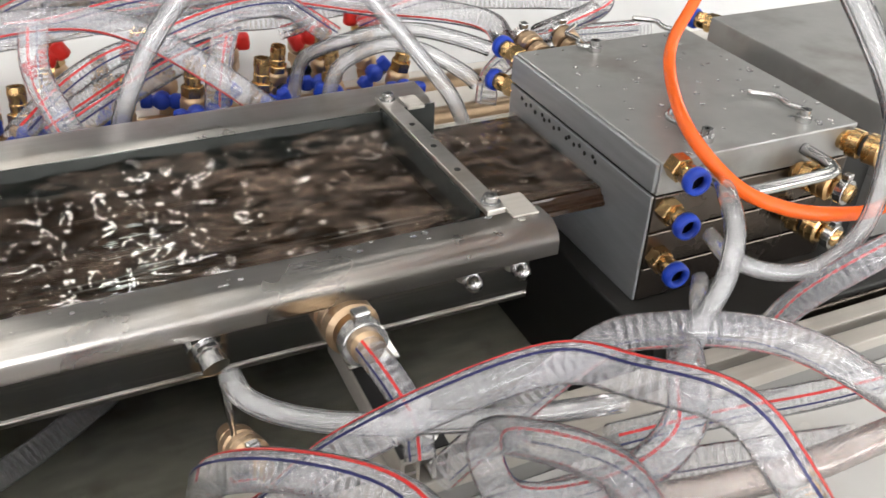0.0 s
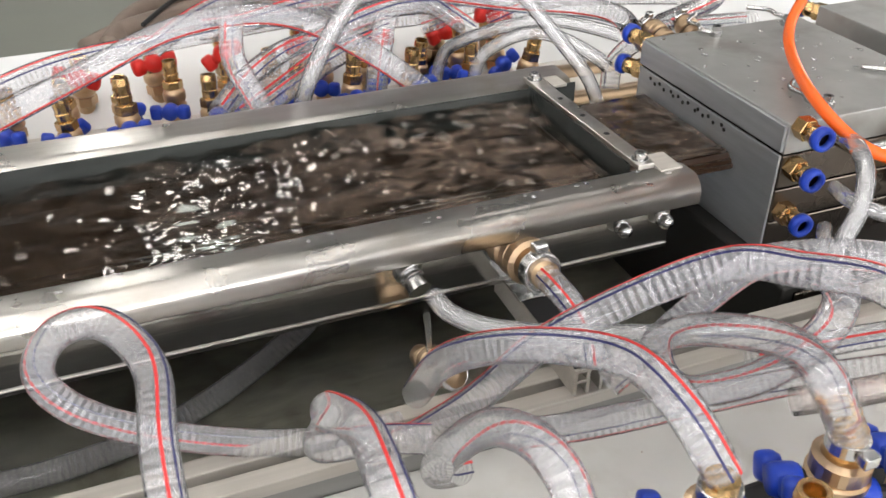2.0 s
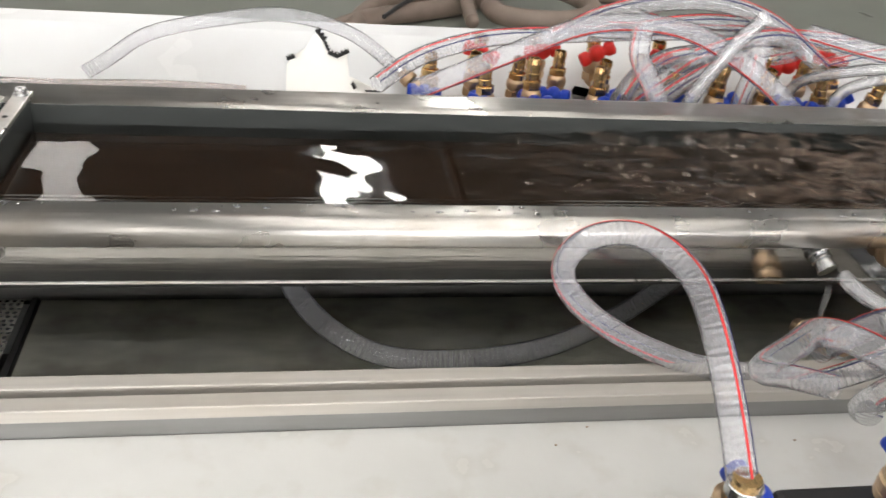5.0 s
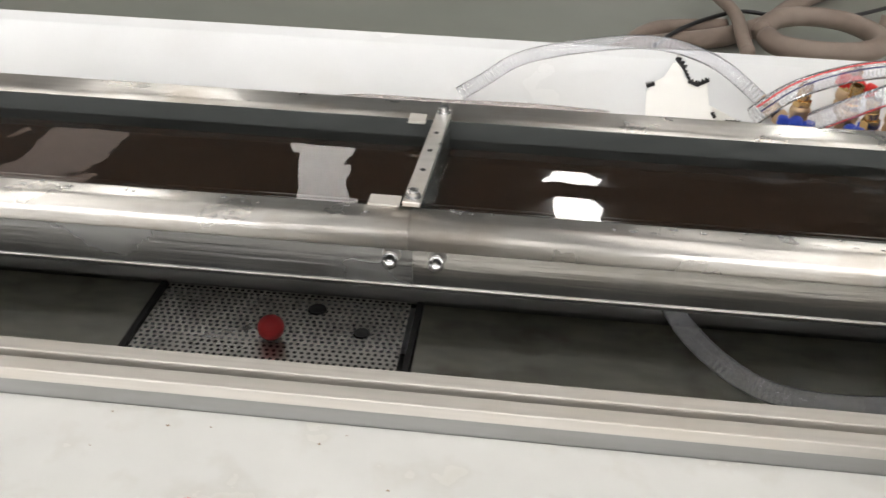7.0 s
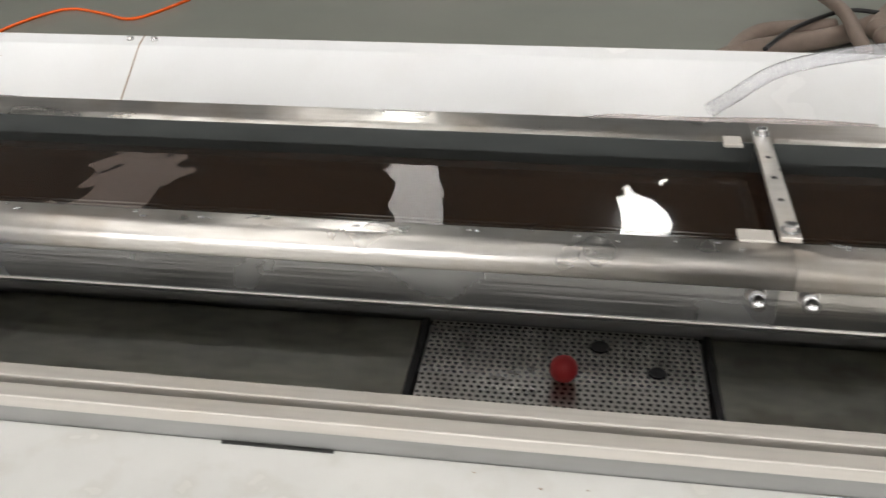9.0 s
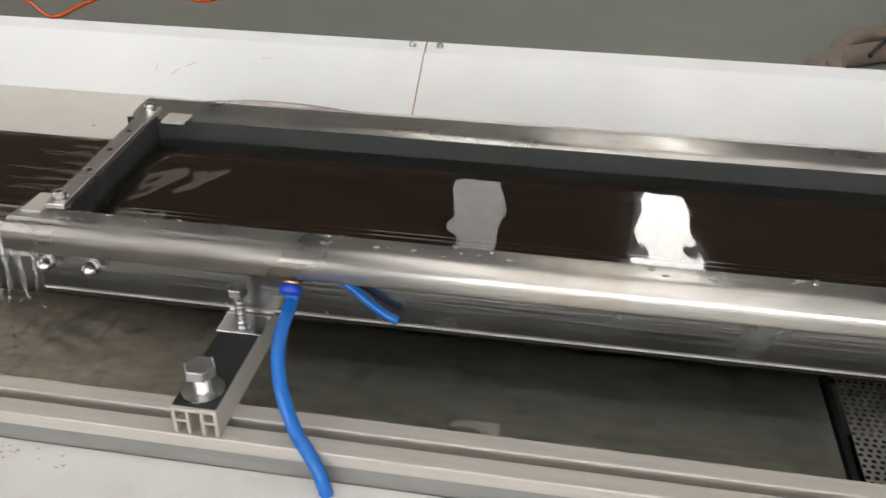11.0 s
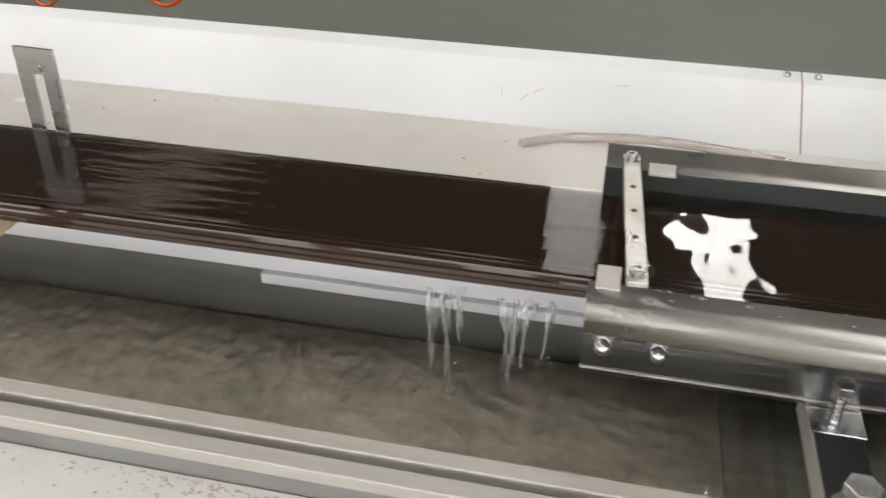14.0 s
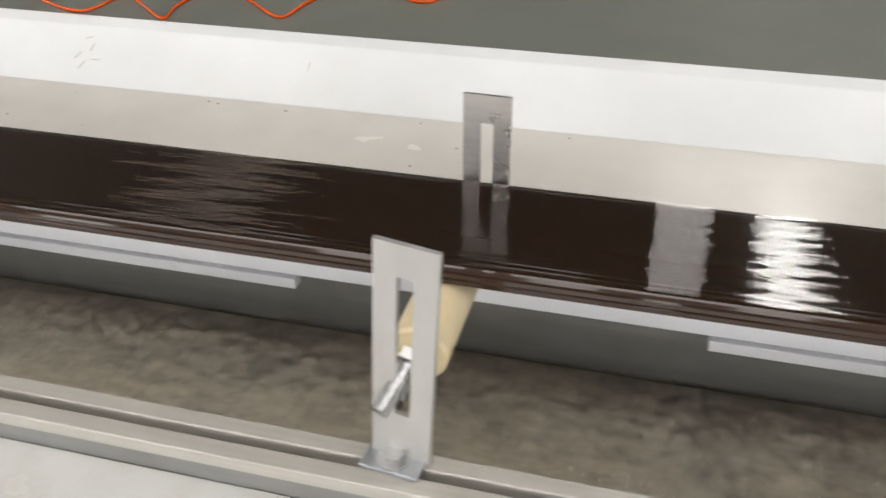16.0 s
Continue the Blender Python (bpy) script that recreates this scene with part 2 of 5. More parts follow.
def part(name, bm, material, parent=None, label="", smooth=False):
    me = bpy.data.meshes.new(name)
    bm.normal_update()
    bm.to_mesh(me)
    bm.free()
    me.materials.append(material)
    if smooth:
        for f in me.polygons:
            f.use_smooth = True
    ob = new(name, me)
    if parent:
        ob.parent = parent
    return tagged(ob, label)


def box(x0, x1, y0, y1, z0, z1, bevel=0.0, bm=None, seg=2):
    own = bm is None
    b = bmesh.new()
    bmesh.ops.create_cube(b, size=1, matrix=Matrix.LocRotScale(((x0 + x1) / 2, (y0 + y1) / 2, (z0 + z1) / 2), None, (abs(x1 - x0), abs(y1 - y0), abs(z1 - z0))))
    if bevel:
        bmesh.ops.bevel(b, geom=b.edges[:], offset=bevel, segments=seg, affect="EDGES", profile=0.5)
    if own:
        return b
    add(bm, b)
    return bm


def add(bm, b, m=None):
    """Join bmesh b, moved by m, into bm."""
    if m:
        b.transform(m)
    me = bpy.data.meshes.new("joined")
    b.to_mesh(me)
    b.free()
    bm.from_mesh(me)
    bpy.data.meshes.remove(me)
    return bm


def extrude(section, x0, x1, axis="x", closed=True):
    """A bar of the given (y, z) section from x0 to x1."""
    b = bmesh.new()
    rings = [[b.verts.new((x, y, z)) for y, z in section] for x in (x0, x1)]
    k = len(section)
    for i in range(k if closed else k - 1):
        j = (i + 1) % k
        b.faces.new((rings[0][i], rings[0][j], rings[1][j], rings[1][i]))
    if closed:
        b.faces.new(rings[0][::-1])
        b.faces.new(rings[1])
    bmesh.ops.recalc_face_normals(b, faces=b.faces)
    return b


def rounded(points, r=0.002, n=3):
    """Round the corners of a closed section."""
    out = []
    k = len(points)
    for i in range(k):
        a, p, c = Vector(points[i - 1]), Vector(points[i]), Vector(points[(i + 1) % k])
        ra = min(r, (a - p).length * 0.45)
        rc = min(r, (c - p).length * 0.45)
        s, e = p + (a - p).normalized() * ra, p + (c - p).normalized() * rc
        for j in range(n + 1):
            u = j / n
            q = s * (1 - u) ** 2 + p * 2 * u * (1 - u) + e * u * u
            out.append((q.x, q.y))
    return out


def lathe(profile, n=20, m=None, cap=True):
    """A turned body about z from (radius, height) pairs."""
    b = bmesh.new()
    rings = []
    for r, z in profile:
        rings.append([b.verts.new((r * math.cos(2 * math.pi * i / n), r * math.sin(2 * math.pi * i / n), z)) for i in range(n)])
    for a, c in zip(rings, rings[1:]):
        for i in range(n):
            b.faces.new((a[i], a[(i + 1) % n], c[(i + 1) % n], c[i]))
    if cap:
        b.faces.new(rings[0][::-1])
        b.faces.new(rings[-1])
    if m:
        b.transform(m)
    return b


def aim(p, d):
    """A pose at p whose z looks along d."""
    return Matrix.Translation(p) @ Vector(d).to_track_quat("Z", "Y").to_matrix().to_4x4()


# ---- hall ----
X0, X1, Y0, Y1, ROOF_Z = -22.0, 20.0, -14.0, 30.0, 10.0
floor = tagged(part("floor", box(X0, X1, Y0, Y1, -0.2, 0.0), FLOOR), "grey-green glossy epoxy hall floor", "floor", kind="structure")
for nm, dims in (("wall_north", (X0, X1, Y1, Y1 + 0.2, 0, ROOF_Z)), ("wall_south", (X0, X1, Y0 - 0.2, Y0, 0, ROOF_Z)),
                 ("wall_west", (X0 - 0.2, X0, Y0, Y1, 0, ROOF_Z)), ("wall_east", (X1, X1 + 0.2, Y0, Y1, 0, ROOF_Z))):
    tagged(part(nm, box(*dims), HALLWALL), "plain grey sheet wall of the hall", "wall", kind="structure")
roof = tagged(part("ceiling", box(X0, X1, Y0, Y1, ROOF_Z, ROOF_Z + 0.1), ROOF), "grey sheet roof of the hall", "ceiling", kind="structure")


# ---- hall details ----
# Added glowing bands, out of view, that brighten the faces towards -y.
for x in (-14.0, -6.0, 2.0, 10.0):
    tagged(part("fill_band", box(x, x + 7.2, Y0 + 0.01, Y0 + 0.05, 0.9, 7.0), FRONTFILL), "unseen glowing band added to light the front faces", "window", "window bands", "structure")
# Unseen side panels, added as fill light.
for y in (-10.0, 0.0, 12.0):
    tagged(part("fill_west", box(X0 + 0.01, X0 + 0.05, y, y + 7.0, 2.0, 6.0), PALEGLOW), "unseen glowing panel added as side fill light", "window", "side windows", "structure")
    tagged(part("fill_east", box(X1 - 0.05, X1 - 0.01, y, y + 7.0, 2.0, 6.0), PALEGLOW), "unseen glowing panel added as side fill light", "window", "side windows", "structure")

# ---- machine: table, rails and drain basin ----
XA, XB = -5.0, 1.6
TOP, BACK = 0.874, 0.900
PLATE_X0, PLATE_X1 = -1.066, -0.822
tb = thing("machine_table", "long white steel machine table wet with water", "table")
part("front_sheet", box(XA, XB, -0.62, -0.1072, TOP - 0.02, TOP, 0.0008), TABLE, tb, "wet stained white front sheet")
# Left stretch of the floor is brightened through its colour.
part("basin_floor", box(XA, -1.5605, -0.0733, 0.19, 0.786, 0.7935), PALEBASIN, tb, "pale brown basin floor with a lightened colour")
part("basin_floor", box(-1.56, PLATE_X0 - 0.012, -0.0733, 0.19, 0.786, 0.7935), BASIN, tb, "dark wet basin floor")
part("basin_floor", box(PLATE_X1 + 0.012, XB, -0.0733, 0.19, 0.786, 0.7935), BASIN, tb, "dark wet basin floor")
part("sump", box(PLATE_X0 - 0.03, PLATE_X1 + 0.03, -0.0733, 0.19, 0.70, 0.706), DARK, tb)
part("basin_front_wall", box(XA, XB, -0.0780, -0.0735, 0.70, 0.886), ALU, tb)
part("basin_back_wall", box(XA, XB, 0.190, 0.196, 0.70, BACK), PANEL, tb)
part("back_sheet", box(XA, XB, 0.1965, 0.4140, BACK - 0.02, BACK, 0.002), SHEET, tb, "off-white back sheet")
SLOPE = rounded([(0.4145, BACK - 0.001), (0.4870, 0.9465), (0.5065, 0.9530), (0.5065, 0.60), (0.5025, 0.60), (0.5025, 0.946), (0.488, 0.940), (0.415, BACK - 0.014)], 0.0012)
part("rear_splash_panel", extrude(SLOPE, XA, -1.4871), PANEL, tb, "folded white rear panel")
part("rear_splash_panel", extrude(SLOPE, -1.4861, XB), PANEL, tb, "folded white rear panel")
part("panel_joint", extrude([(0.415, BACK + 0.0006), (0.4868, 0.9471), (0.5065, 0.9536), (0.5065, 0.9526), (0.487, 0.946), (0.4155, BACK - 0.003)], -1.4873, -1.4859), STAIN, tb, "rust-stained panel joint")
part("skirt", box(XA, XB, -0.62, -0.615, 0.0, TOP - 0.021), PANEL, tb)
part("skirt", box(XA, XB, 0.5005, 0.502, 0.0, 0.61), PANEL, tb)
for x in (-1.502, -1.470):
    part("panel_bolt", lathe([(0.0001, 0.004), (0.003, 0.0038), (0.0042, 0.002), (0.0045, 0)], 12, pose(x, 0.4975, 0.9502)), CHROME, tb, smooth=True)

rail = thing("slotted_rail", "grooved aluminium rail along the basin edge", "rail", "rails")
part("top_flange", box(XA, XB, -0.0858, -0.0727, 0.8865, 0.8970, 0.001), ALU, rail)
part("outer_flange", box(XA, XB, -0.1068, -0.0934, 0.8865, 0.8968, 0.001), ALU, rail)
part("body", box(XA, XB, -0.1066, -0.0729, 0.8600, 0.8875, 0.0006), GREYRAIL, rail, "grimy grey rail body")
rail = thing("slotted_rail", "grooved pale aluminium rail under the board", "rail", "rails")
part("upper_flange", box(XA, XB, 0.1525, 0.186, 0.872, 0.897, 0.001), WHITERAIL, rail)
part("middle_flange", box(XA, XB, 0.149, 0.1855, 0.8560, 0.8715, 0.001), WHITERAIL, rail, "bright white rail edge")
part("lower_flange", box(XA, -2.323, 0.146, 0.1855, 0.8430, 0.8535, 0.001), WHITERAIL, rail)
part("lower_flange", box(-1.965, XB, 0.146, 0.1855, 0.8430, 0.8535, 0.001), WHITERAIL, rail)
# Web is grey to paint the dark band below the white rail.
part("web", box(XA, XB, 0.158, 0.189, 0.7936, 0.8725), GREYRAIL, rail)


def wavy(x0, x1, y0, y1, z, dx, height, freq=(60, 90), seed=0.0, swell=0.0, rise=None):
    """A water sheet on a grid: height(x, y) gives the wave height in metres."""
    nx, ny = max(2, int((x1 - x0) / dx)), max(2, int((y1 - y0) / dx))
    xs, ys = np.linspace(x0, x1, nx), np.linspace(y0, y1, ny)
    verts = []
    for x in xs:
        for y in ys:
            a = height(x, y)
            lift = rise(x, y) if rise else 0.0
            w = 0.0
            if a > 1e-6:
                w = noise.noise((x * freq[0], y * freq[1], seed)) + 0.5 * noise.noise((x * freq[0] * 2.3, y * freq[1] * 2.1, seed + 7))
            verts.append((x, y, z + lift + a * w + swell * noise.noise((x * 22, y * 30, seed + 3))))
    faces = [(i * ny + j, (i + 1) * ny + j, (i + 1) * ny + j + 1, i * ny + j + 1) for i in range(nx - 1) for j in range(ny - 1)]
    b = bmesh.new()
    vs = [b.verts.new(v) for v in verts]
    for f in faces:
        b.faces.new([vs[k] for k in f])
    return b


def churn(x):
    return max(0.0, min(1.0, (x + 0.52) / 0.22))


# ---- water troughs ----
def trough(x0, x1, label, face):
    t = thing("water_trough", label, "water trough", "water troughs")
    lip = [(0.0035, 0.983), (-0.003, 0.9905), (-0.024, 0.9915), (-0.0325, 0.984), (-0.0325, 0.9712), (-0.0305, 0.9712), (-0.0305, 0.984), (-0.024, 0.9885), (-0.002, 0.987), (0.0005, 0.979), (0.0005, 0.9265), (0.0035, 0.9265)]
    part("front_wall", extrude(rounded(lip, 0.0045, 4), x0, x1), STEEL, t, "brushed stainless front wall with a folded lip", True)
    back = [(0.1600 - 1.42 * y, z + 0.001) for y, z in lip]
    part("back_wall", extrude(rounded(back, 0.0045, 4), x0, x1), STEEL, t, "brushed stainless back wall with a folded lip", True)
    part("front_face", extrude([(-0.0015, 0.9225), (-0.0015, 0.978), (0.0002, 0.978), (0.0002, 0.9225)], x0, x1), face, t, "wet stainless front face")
    part("trough_floor", box(x0, x1, -0.0015, 0.1625, 0.918, 0.9223), MIRROR, t)
    part("bottom_edge", box(x0, x1, -0.0028, -0.0016, 0.9212, 0.9226, 0.0003), STEEL, t, "bright folded bottom edge")
    # Dark sheet paints the dim look of the wet back wall.
    part("back_lining", box(x0, x1, 0.1522, 0.1536, 0.9225, 0.9912), DARKLINING, t, "wet inner wall sheet darkened to paint dim reflections")
    return t


TROUGH_A = trough(-0.8024, 0.029, "brushed stainless water trough full of churning water", MIRROR)
# Second trough takes FACE, with the dim reflection in its colour.
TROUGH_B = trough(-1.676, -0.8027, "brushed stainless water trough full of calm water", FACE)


def screw(name, at, way, parent, r=0.0042, long=0.006, socket=True):
    b = lathe([(r, 0), (r, long * 0.8), (r * 0.85, long), (r * 0.45, long), (r * 0.4, long * 0.55), (0.0002, long * 0.5)], 14, aim(at, way))
    return part(name, b, CHROME, parent, smooth=False)


def cross_bar(x, skew, dam_side, plates):
    """A dam bar across the trough with its screws and corner plates."""
    t = thing("cross_bar", "stainless dam bar bolted across the trough", "bar", "cross bars")
    b = box(-0.0065, 0.0065, -0.008, 0.168, 0.9925, 0.9965, 0.0006)
    b.transform(pose(x, 0, 0, 0, 0, skew))
    part("bar", b, STEEL, t)
    b = box(-0.0015, 0.0015, 0.004, 0.1555, 0.967, 0.9924)
    b.transform(pose(x + 0.006 * dam_side, 0, 0, 0, 0, skew))
    # Dam plate takes the same painted dark, so it mirrors no lamp.
    part("dam_plate", b, DARKLINING, t)
    m = pose(x, 0, 0, 0, 0, skew)
    for y in (0.001, 0.159):
        p = m @ Vector((0, y, 0.9965))
        screw("screw", p, (0, 0, 1), t, 0.0046, 0.0055)
        part("washer", lathe([(0.0062, 0), (0.0062, 0.0008), (0.003, 0.0008)], 16, aim(p, (0, 0, 1))), CHROME, t)
    for y in (0.045, 0.08, 0.115):
        part("hole", lathe([(0.0022, 0), (0.0022, 0.0003)], 10, aim(m @ Vector((0, y, 0.9965)), (0, 0, 1))), DARK, t)
    for x0, x1, y0, y1 in plates:
        b = box(x + x0, x + x1, y0, y1, 0.9896, 0.9922, 0.0006)
        part("corner_plate", b, ALU, t)
    for dx in (-0.015, 0.019):
        p = Vector((x + dx, -0.0016, 0.9490))
        part("wall_bolt", lathe([(0.0030, 0), (0.0030, 0.006), (0.0055, 0.006), (0.0058, 0.013), (0.004, 0.0165), (0.0002, 0.0175)], 16, aim(p, (0, -1, 0))), CHROME, t, smooth=True)
        part("bolt_flange", lathe([(0.0072, 0), (0.0068, 0.0014), (0.003, 0.0014)], 16, aim(p, (0, -1, 0))), STEEL, t)
    return t


cross_bar(-0.002, 1.6, -1, ((0.0095, 0.027, -0.013, 0.012), (0.0085, 0.022, 0.150, 0.170)))
cross_bar(-0.803, -2.0, 1, ((-0.032, -0.009, -0.006, 0.009), (-0.024, -0.009, 0.146, 0.164)))
cross_bar(-1.648, 3.4, 1, ((-0.024, -0.009, -0.012, 0.014), (0.004, 0.024, 0.148, 0.166)))

# ---- the board ----
board = thing("extruded_board", "wet dark brown extruded composite board", "board")
RIDGES = [(0.1570 - 0.00115 * k, 0.96603 if k % 2 else 0.96596) for k in range(104)]
part("profile", extrude([(0.160, 0.9640), (0.1585, 0.9660)] + RIDGES + [(0.0352, 0.9660), (0.0345, 0.9645), (0.0330, 0.9625), (0.0305, 0.9620), (0.0300, 0.9592), (0.0282, 0.9588), (0.0278, 0.9556), (0.029, 0.9545), (0.160, 0.9545)], -4.7, 0.268), BOARD, board)
for y in (0.0415, 0.0470):
    part("ridge", box(-4.69, 0.267, y - 0.0010, y + 0.0010, 0.9655, 0.9668, 0.0005, seg=1), BOARD, board)

# ---- calibration blocks ----
die = thing("calibration_block", "stacked grey steel calibration block wet with drops", "machine block", "calibration blocks")
DX0, DX1 = 0.107, 0.272
# Top plate keeps the ground steel; lower plates carry painted shade.
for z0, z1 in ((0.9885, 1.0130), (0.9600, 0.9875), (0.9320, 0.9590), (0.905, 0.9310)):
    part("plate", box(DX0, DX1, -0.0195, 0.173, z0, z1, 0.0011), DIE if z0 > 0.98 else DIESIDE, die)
# End plates hold the left face's light in their paler colour.
part("end_plate", box(DX0 - 0.0030, DX0 - 0.0002, -0.0185, 0.172, 0.9905, 1.0115, 0.0008), ENDSTEEL, die)
part("end_plate", box(DX0 - 0.0026, DX0 - 0.0002, -0.0185, 0.172, 0.905, 0.9880, 0.0008), ENDSTEEL, die)
for k in range(16):
    y = 0.152 - 0.0071 * k - (0.0035 if k % 5 == 4 else 0)
    part("air_hole", lathe([(0.0017, 0), (0.0017, 0.0004)], 10, aim((DX0 - 0.0029, y, 0.981 if k % 2 else 0.9835), (-1, 0, 0))), DARK, die)
random.seed(5)
for k in range(60):
    r = random.uniform(0.0008, 0.0026)
    x, y = random.uniform(DX0 + 0.004, DX1 - 0.004), random.uniform(-0.015, 0.168)
    b = lathe([(r, 0), (r * 0.8, r * 0.3), (0.0001, r * 0.42)], 9, pose(x, y, 1.0131) @ Matrix.Diagonal((1, random.uniform(0.6, 1.2), 1, 1)))
    part("water_drop", b, DROPS, die, smooth=True)
second = thing("calibration_block", "grey steel calibration block behind a water gap", "machine block", "calibration blocks")
for z0, z1 in ((0.9885, 1.0130), (0.9600, 0.9875), (0.905, 0.9590)):
    part("plate", box(0.312, 0.56, -0.0195, 0.19, z0, z1, 0.0011), DIE, second)
tagged(part("gap_housing", box(0.2725, 0.3115, -0.01, 0.165, 0.90, 0.985, 0.001), DARK), "dark box between the calibration blocks", "housing")
gap = tagged(part("gap_water", wavy(0.2730, 0.3115, -0.009, 0.164, 0.9885, 0.003, lambda x, y: 0.0012), WILD, None, "", True), "restless water between the blocks", "water", kind="stuff")
bed = thing("machine_bed", "dark machine bed under the blocks", "machine bed")
# Bed body in the near-black DARK colour.
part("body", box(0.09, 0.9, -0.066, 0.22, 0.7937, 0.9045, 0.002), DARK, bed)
# Cover shares the steel with shade in its colour.
part("front_cover", box(0.10, 0.88, -0.0695, -0.0665, 0.80, 0.900, 0.001), DIESIDE, bed, "cover plate in shade-darkened steel")
for x in (0.125, 0.30, 0.50):
    part("cover_screw", lathe([(0.0045, 0), (0.0045, 0.003), (0.003, 0.004), (0.0002, 0.004)], 12, aim((x, -0.0696, 0.886), (0, -1, 0))), CHROME, bed)


def ring_sweep(path, radius, sides, closed_ends=True, frames=None):
    b = bmesh.new()
    rings = []
    for (p, u, v) in frames:
        rings.append([b.verts.new(p + (u * math.cos(a) + v * math.sin(a)) * radius) for a in (2 * math.pi * k / sides for k in range(sides))])
    for a, c in zip(rings, rings[1:]):
        for k in range(sides):
            b.faces.new((a[k], a[(k + 1) % sides], c[(k + 1) % sides], c[k]))
    if closed_ends:
        b.faces.new(rings[0][::-1])
        b.faces.new(rings[-1])
    return b


def smooth_path(points, step):
    """Catmull-Rom through the points, resampled evenly."""
    pts = [Vector(p) for p in points]
    pts = [pts[0] * 2 - pts[1]] + pts + [pts[-1] * 2 - pts[-2]]
    fine = []
    for i in range(1, len(pts) - 2):
        a, b_, c, d = pts[i - 1:i + 3]
        for k in range(24):
            t = k / 24
            fine.append(0.5 * ((2 * b_) + (c - a) * t + (2 * a - 5 * b_ + 4 * c - d) * t * t + (3 * b_ - a - 3 * c + d) * t ** 3))
    fine.append(pts[-2])
    for _ in range(34):
        fine = [fine[0]] + [(fine[i - 1] + fine[i] * 2 + fine[i + 1]) / 4 for i in range(1, len(fine) - 1)] + [fine[-1]]
    out, carry = [fine[0]], 0.0
    for a, b_ in zip(fine, fine[1:]):
        d = (b_ - a).length
        s = step - carry
        while s <= d:
            out.append(a.lerp(b_, s / d))
            s += step
        carry = d - (s - step)
    return out


def frames_of(path, twist=0.0):
    up = Vector((0, 0, 1))
    t0 = (path[1] - path[0]).normalized()
    if abs(t0.z) > 0.9:
        up = Vector((0, -1, 0))
    u = (up - t0 * up.dot(t0)).normalized()
    out = []
    for i, p in enumerate(path):
        t = (path[min(i + 1, len(path) - 1)] - path[max(i - 1, 0)]).normalized()
        u = (u - t * u.dot(t)).normalized()
        v = t.cross(u)
        a = twist
        out.append((p, u * math.cos(a) + v * math.sin(a), v * math.cos(a) - u * math.sin(a)))
    return out


def hose(points, r=0.012, label="clear ribbed hose with a red and a navy stripe", spiral=True, stripes=True, material=None, twist=0.6, name="ribbed_hose", group="ribbed hoses", pitch=0.0049, inner=False):
    h = thing(name, label, "hose", group)
    path = smooth_path(points, max(0.003, r * 0.3))
    fr = frames_of(path, twist)
    part("tube", ring_sweep(path, r, 14, False, fr), material or PVC, h, smooth=True)
    if inner:
        part("bore", ring_sweep(path, r * 0.66, 12, False, fr), material or PVC, h, smooth=True)
    if spiral:
        b = bmesh.new()
        fine_path = smooth_path(points, pitch)
        for p, u, v in frames_of(fine_path, twist):
            t = u.cross(v)
            rows = []
            for off, q in ((-0.26, 0.988), (0.0, 1.005), (0.26, 0.988)):
                rows.append([b.verts.new(p + t * pitch * off + (u * math.cos(a) + v * math.sin(a)) * r * q) for a in (2 * math.pi * k / 16 for k in range(16))])
            for a, c in zip(rows, rows[1:]):
                for k in range(16):
                    b.faces.new((a[k], a[(k + 1) % 16], c[(k + 1) % 16], c[k]))
        tagged(part("spiral", b, SPIRAL, h, "", True), "pale reinforcing ribs", kind="stuff")
    if stripes:
        for nm, m, a0, wd in (("red_stripe", REDLINE, 0.0, 0.088), ("navy_stripe", NAVYLINE, 0.62, 0.065)):
            b = bmesh.new()
            prev = None
            for p, u, v in fr:
                row = []
                for a, q in ((a0 - wd, 1.024), (a0 + wd, 1.024), (a0 + wd, 0.985), (a0 - wd, 0.985)):
                    row.append(b.verts.new(p + (u * math.cos(a) + v * math.sin(a)) * r * q))
                if prev:
                    for j in range(4):
                        b.faces.new((prev[j], prev[(j + 1) % 4], row[(j + 1) % 4], row[j]))
                prev = row
            part(nm, b, m, h)
    return h


def plain_tube(points, r, material, name, label, group="", category="tube"):
    t = thing(name, label, category, group)
    path = smooth_path(points, max(0.003, r * 0.5))
    part("tube", ring_sweep(path, r, 12, True, frames_of(path)), material, t, smooth=True)
    return t

# ---- hoses and tubes ----
hose([(-0.2024, -0.0899, 0.9192), (-0.1996, -0.1308, 0.9766), (-0.1762, -0.1690, 1.0088), (-0.1481, -0.2143, 1.0287), (-0.1429, -0.2513, 1.0307), (-0.1280, -0.2689, 1.0006)], 0.0089, twist=0.2)
hose([(-0.1943, -0.2665, 0.9990), (-0.1980, -0.2552, 1.0158), (-0.2028, -0.2331, 1.0170), (-0.2094, -0.2045, 0.9977), (-0.2185, -0.1834, 0.9654), (-0.2182, -0.1653, 0.9336), (-0.1981, -0.1522, 0.9155)], 0.0089, twist=1.6)
hose([(-0.2628, -0.2641, 0.9980), (-0.2658, -0.2363, 1.0199), (-0.2646, -0.1995, 1.0124), (-0.2723, -0.1691, 0.9991), (-0.2663, -0.1431, 0.9665), (-0.2706, -0.1254, 0.9332), (-0.2361, -0.1171, 0.9183), (-0.2047, -0.1224, 0.9125)], 0.0089, twist=0.1)
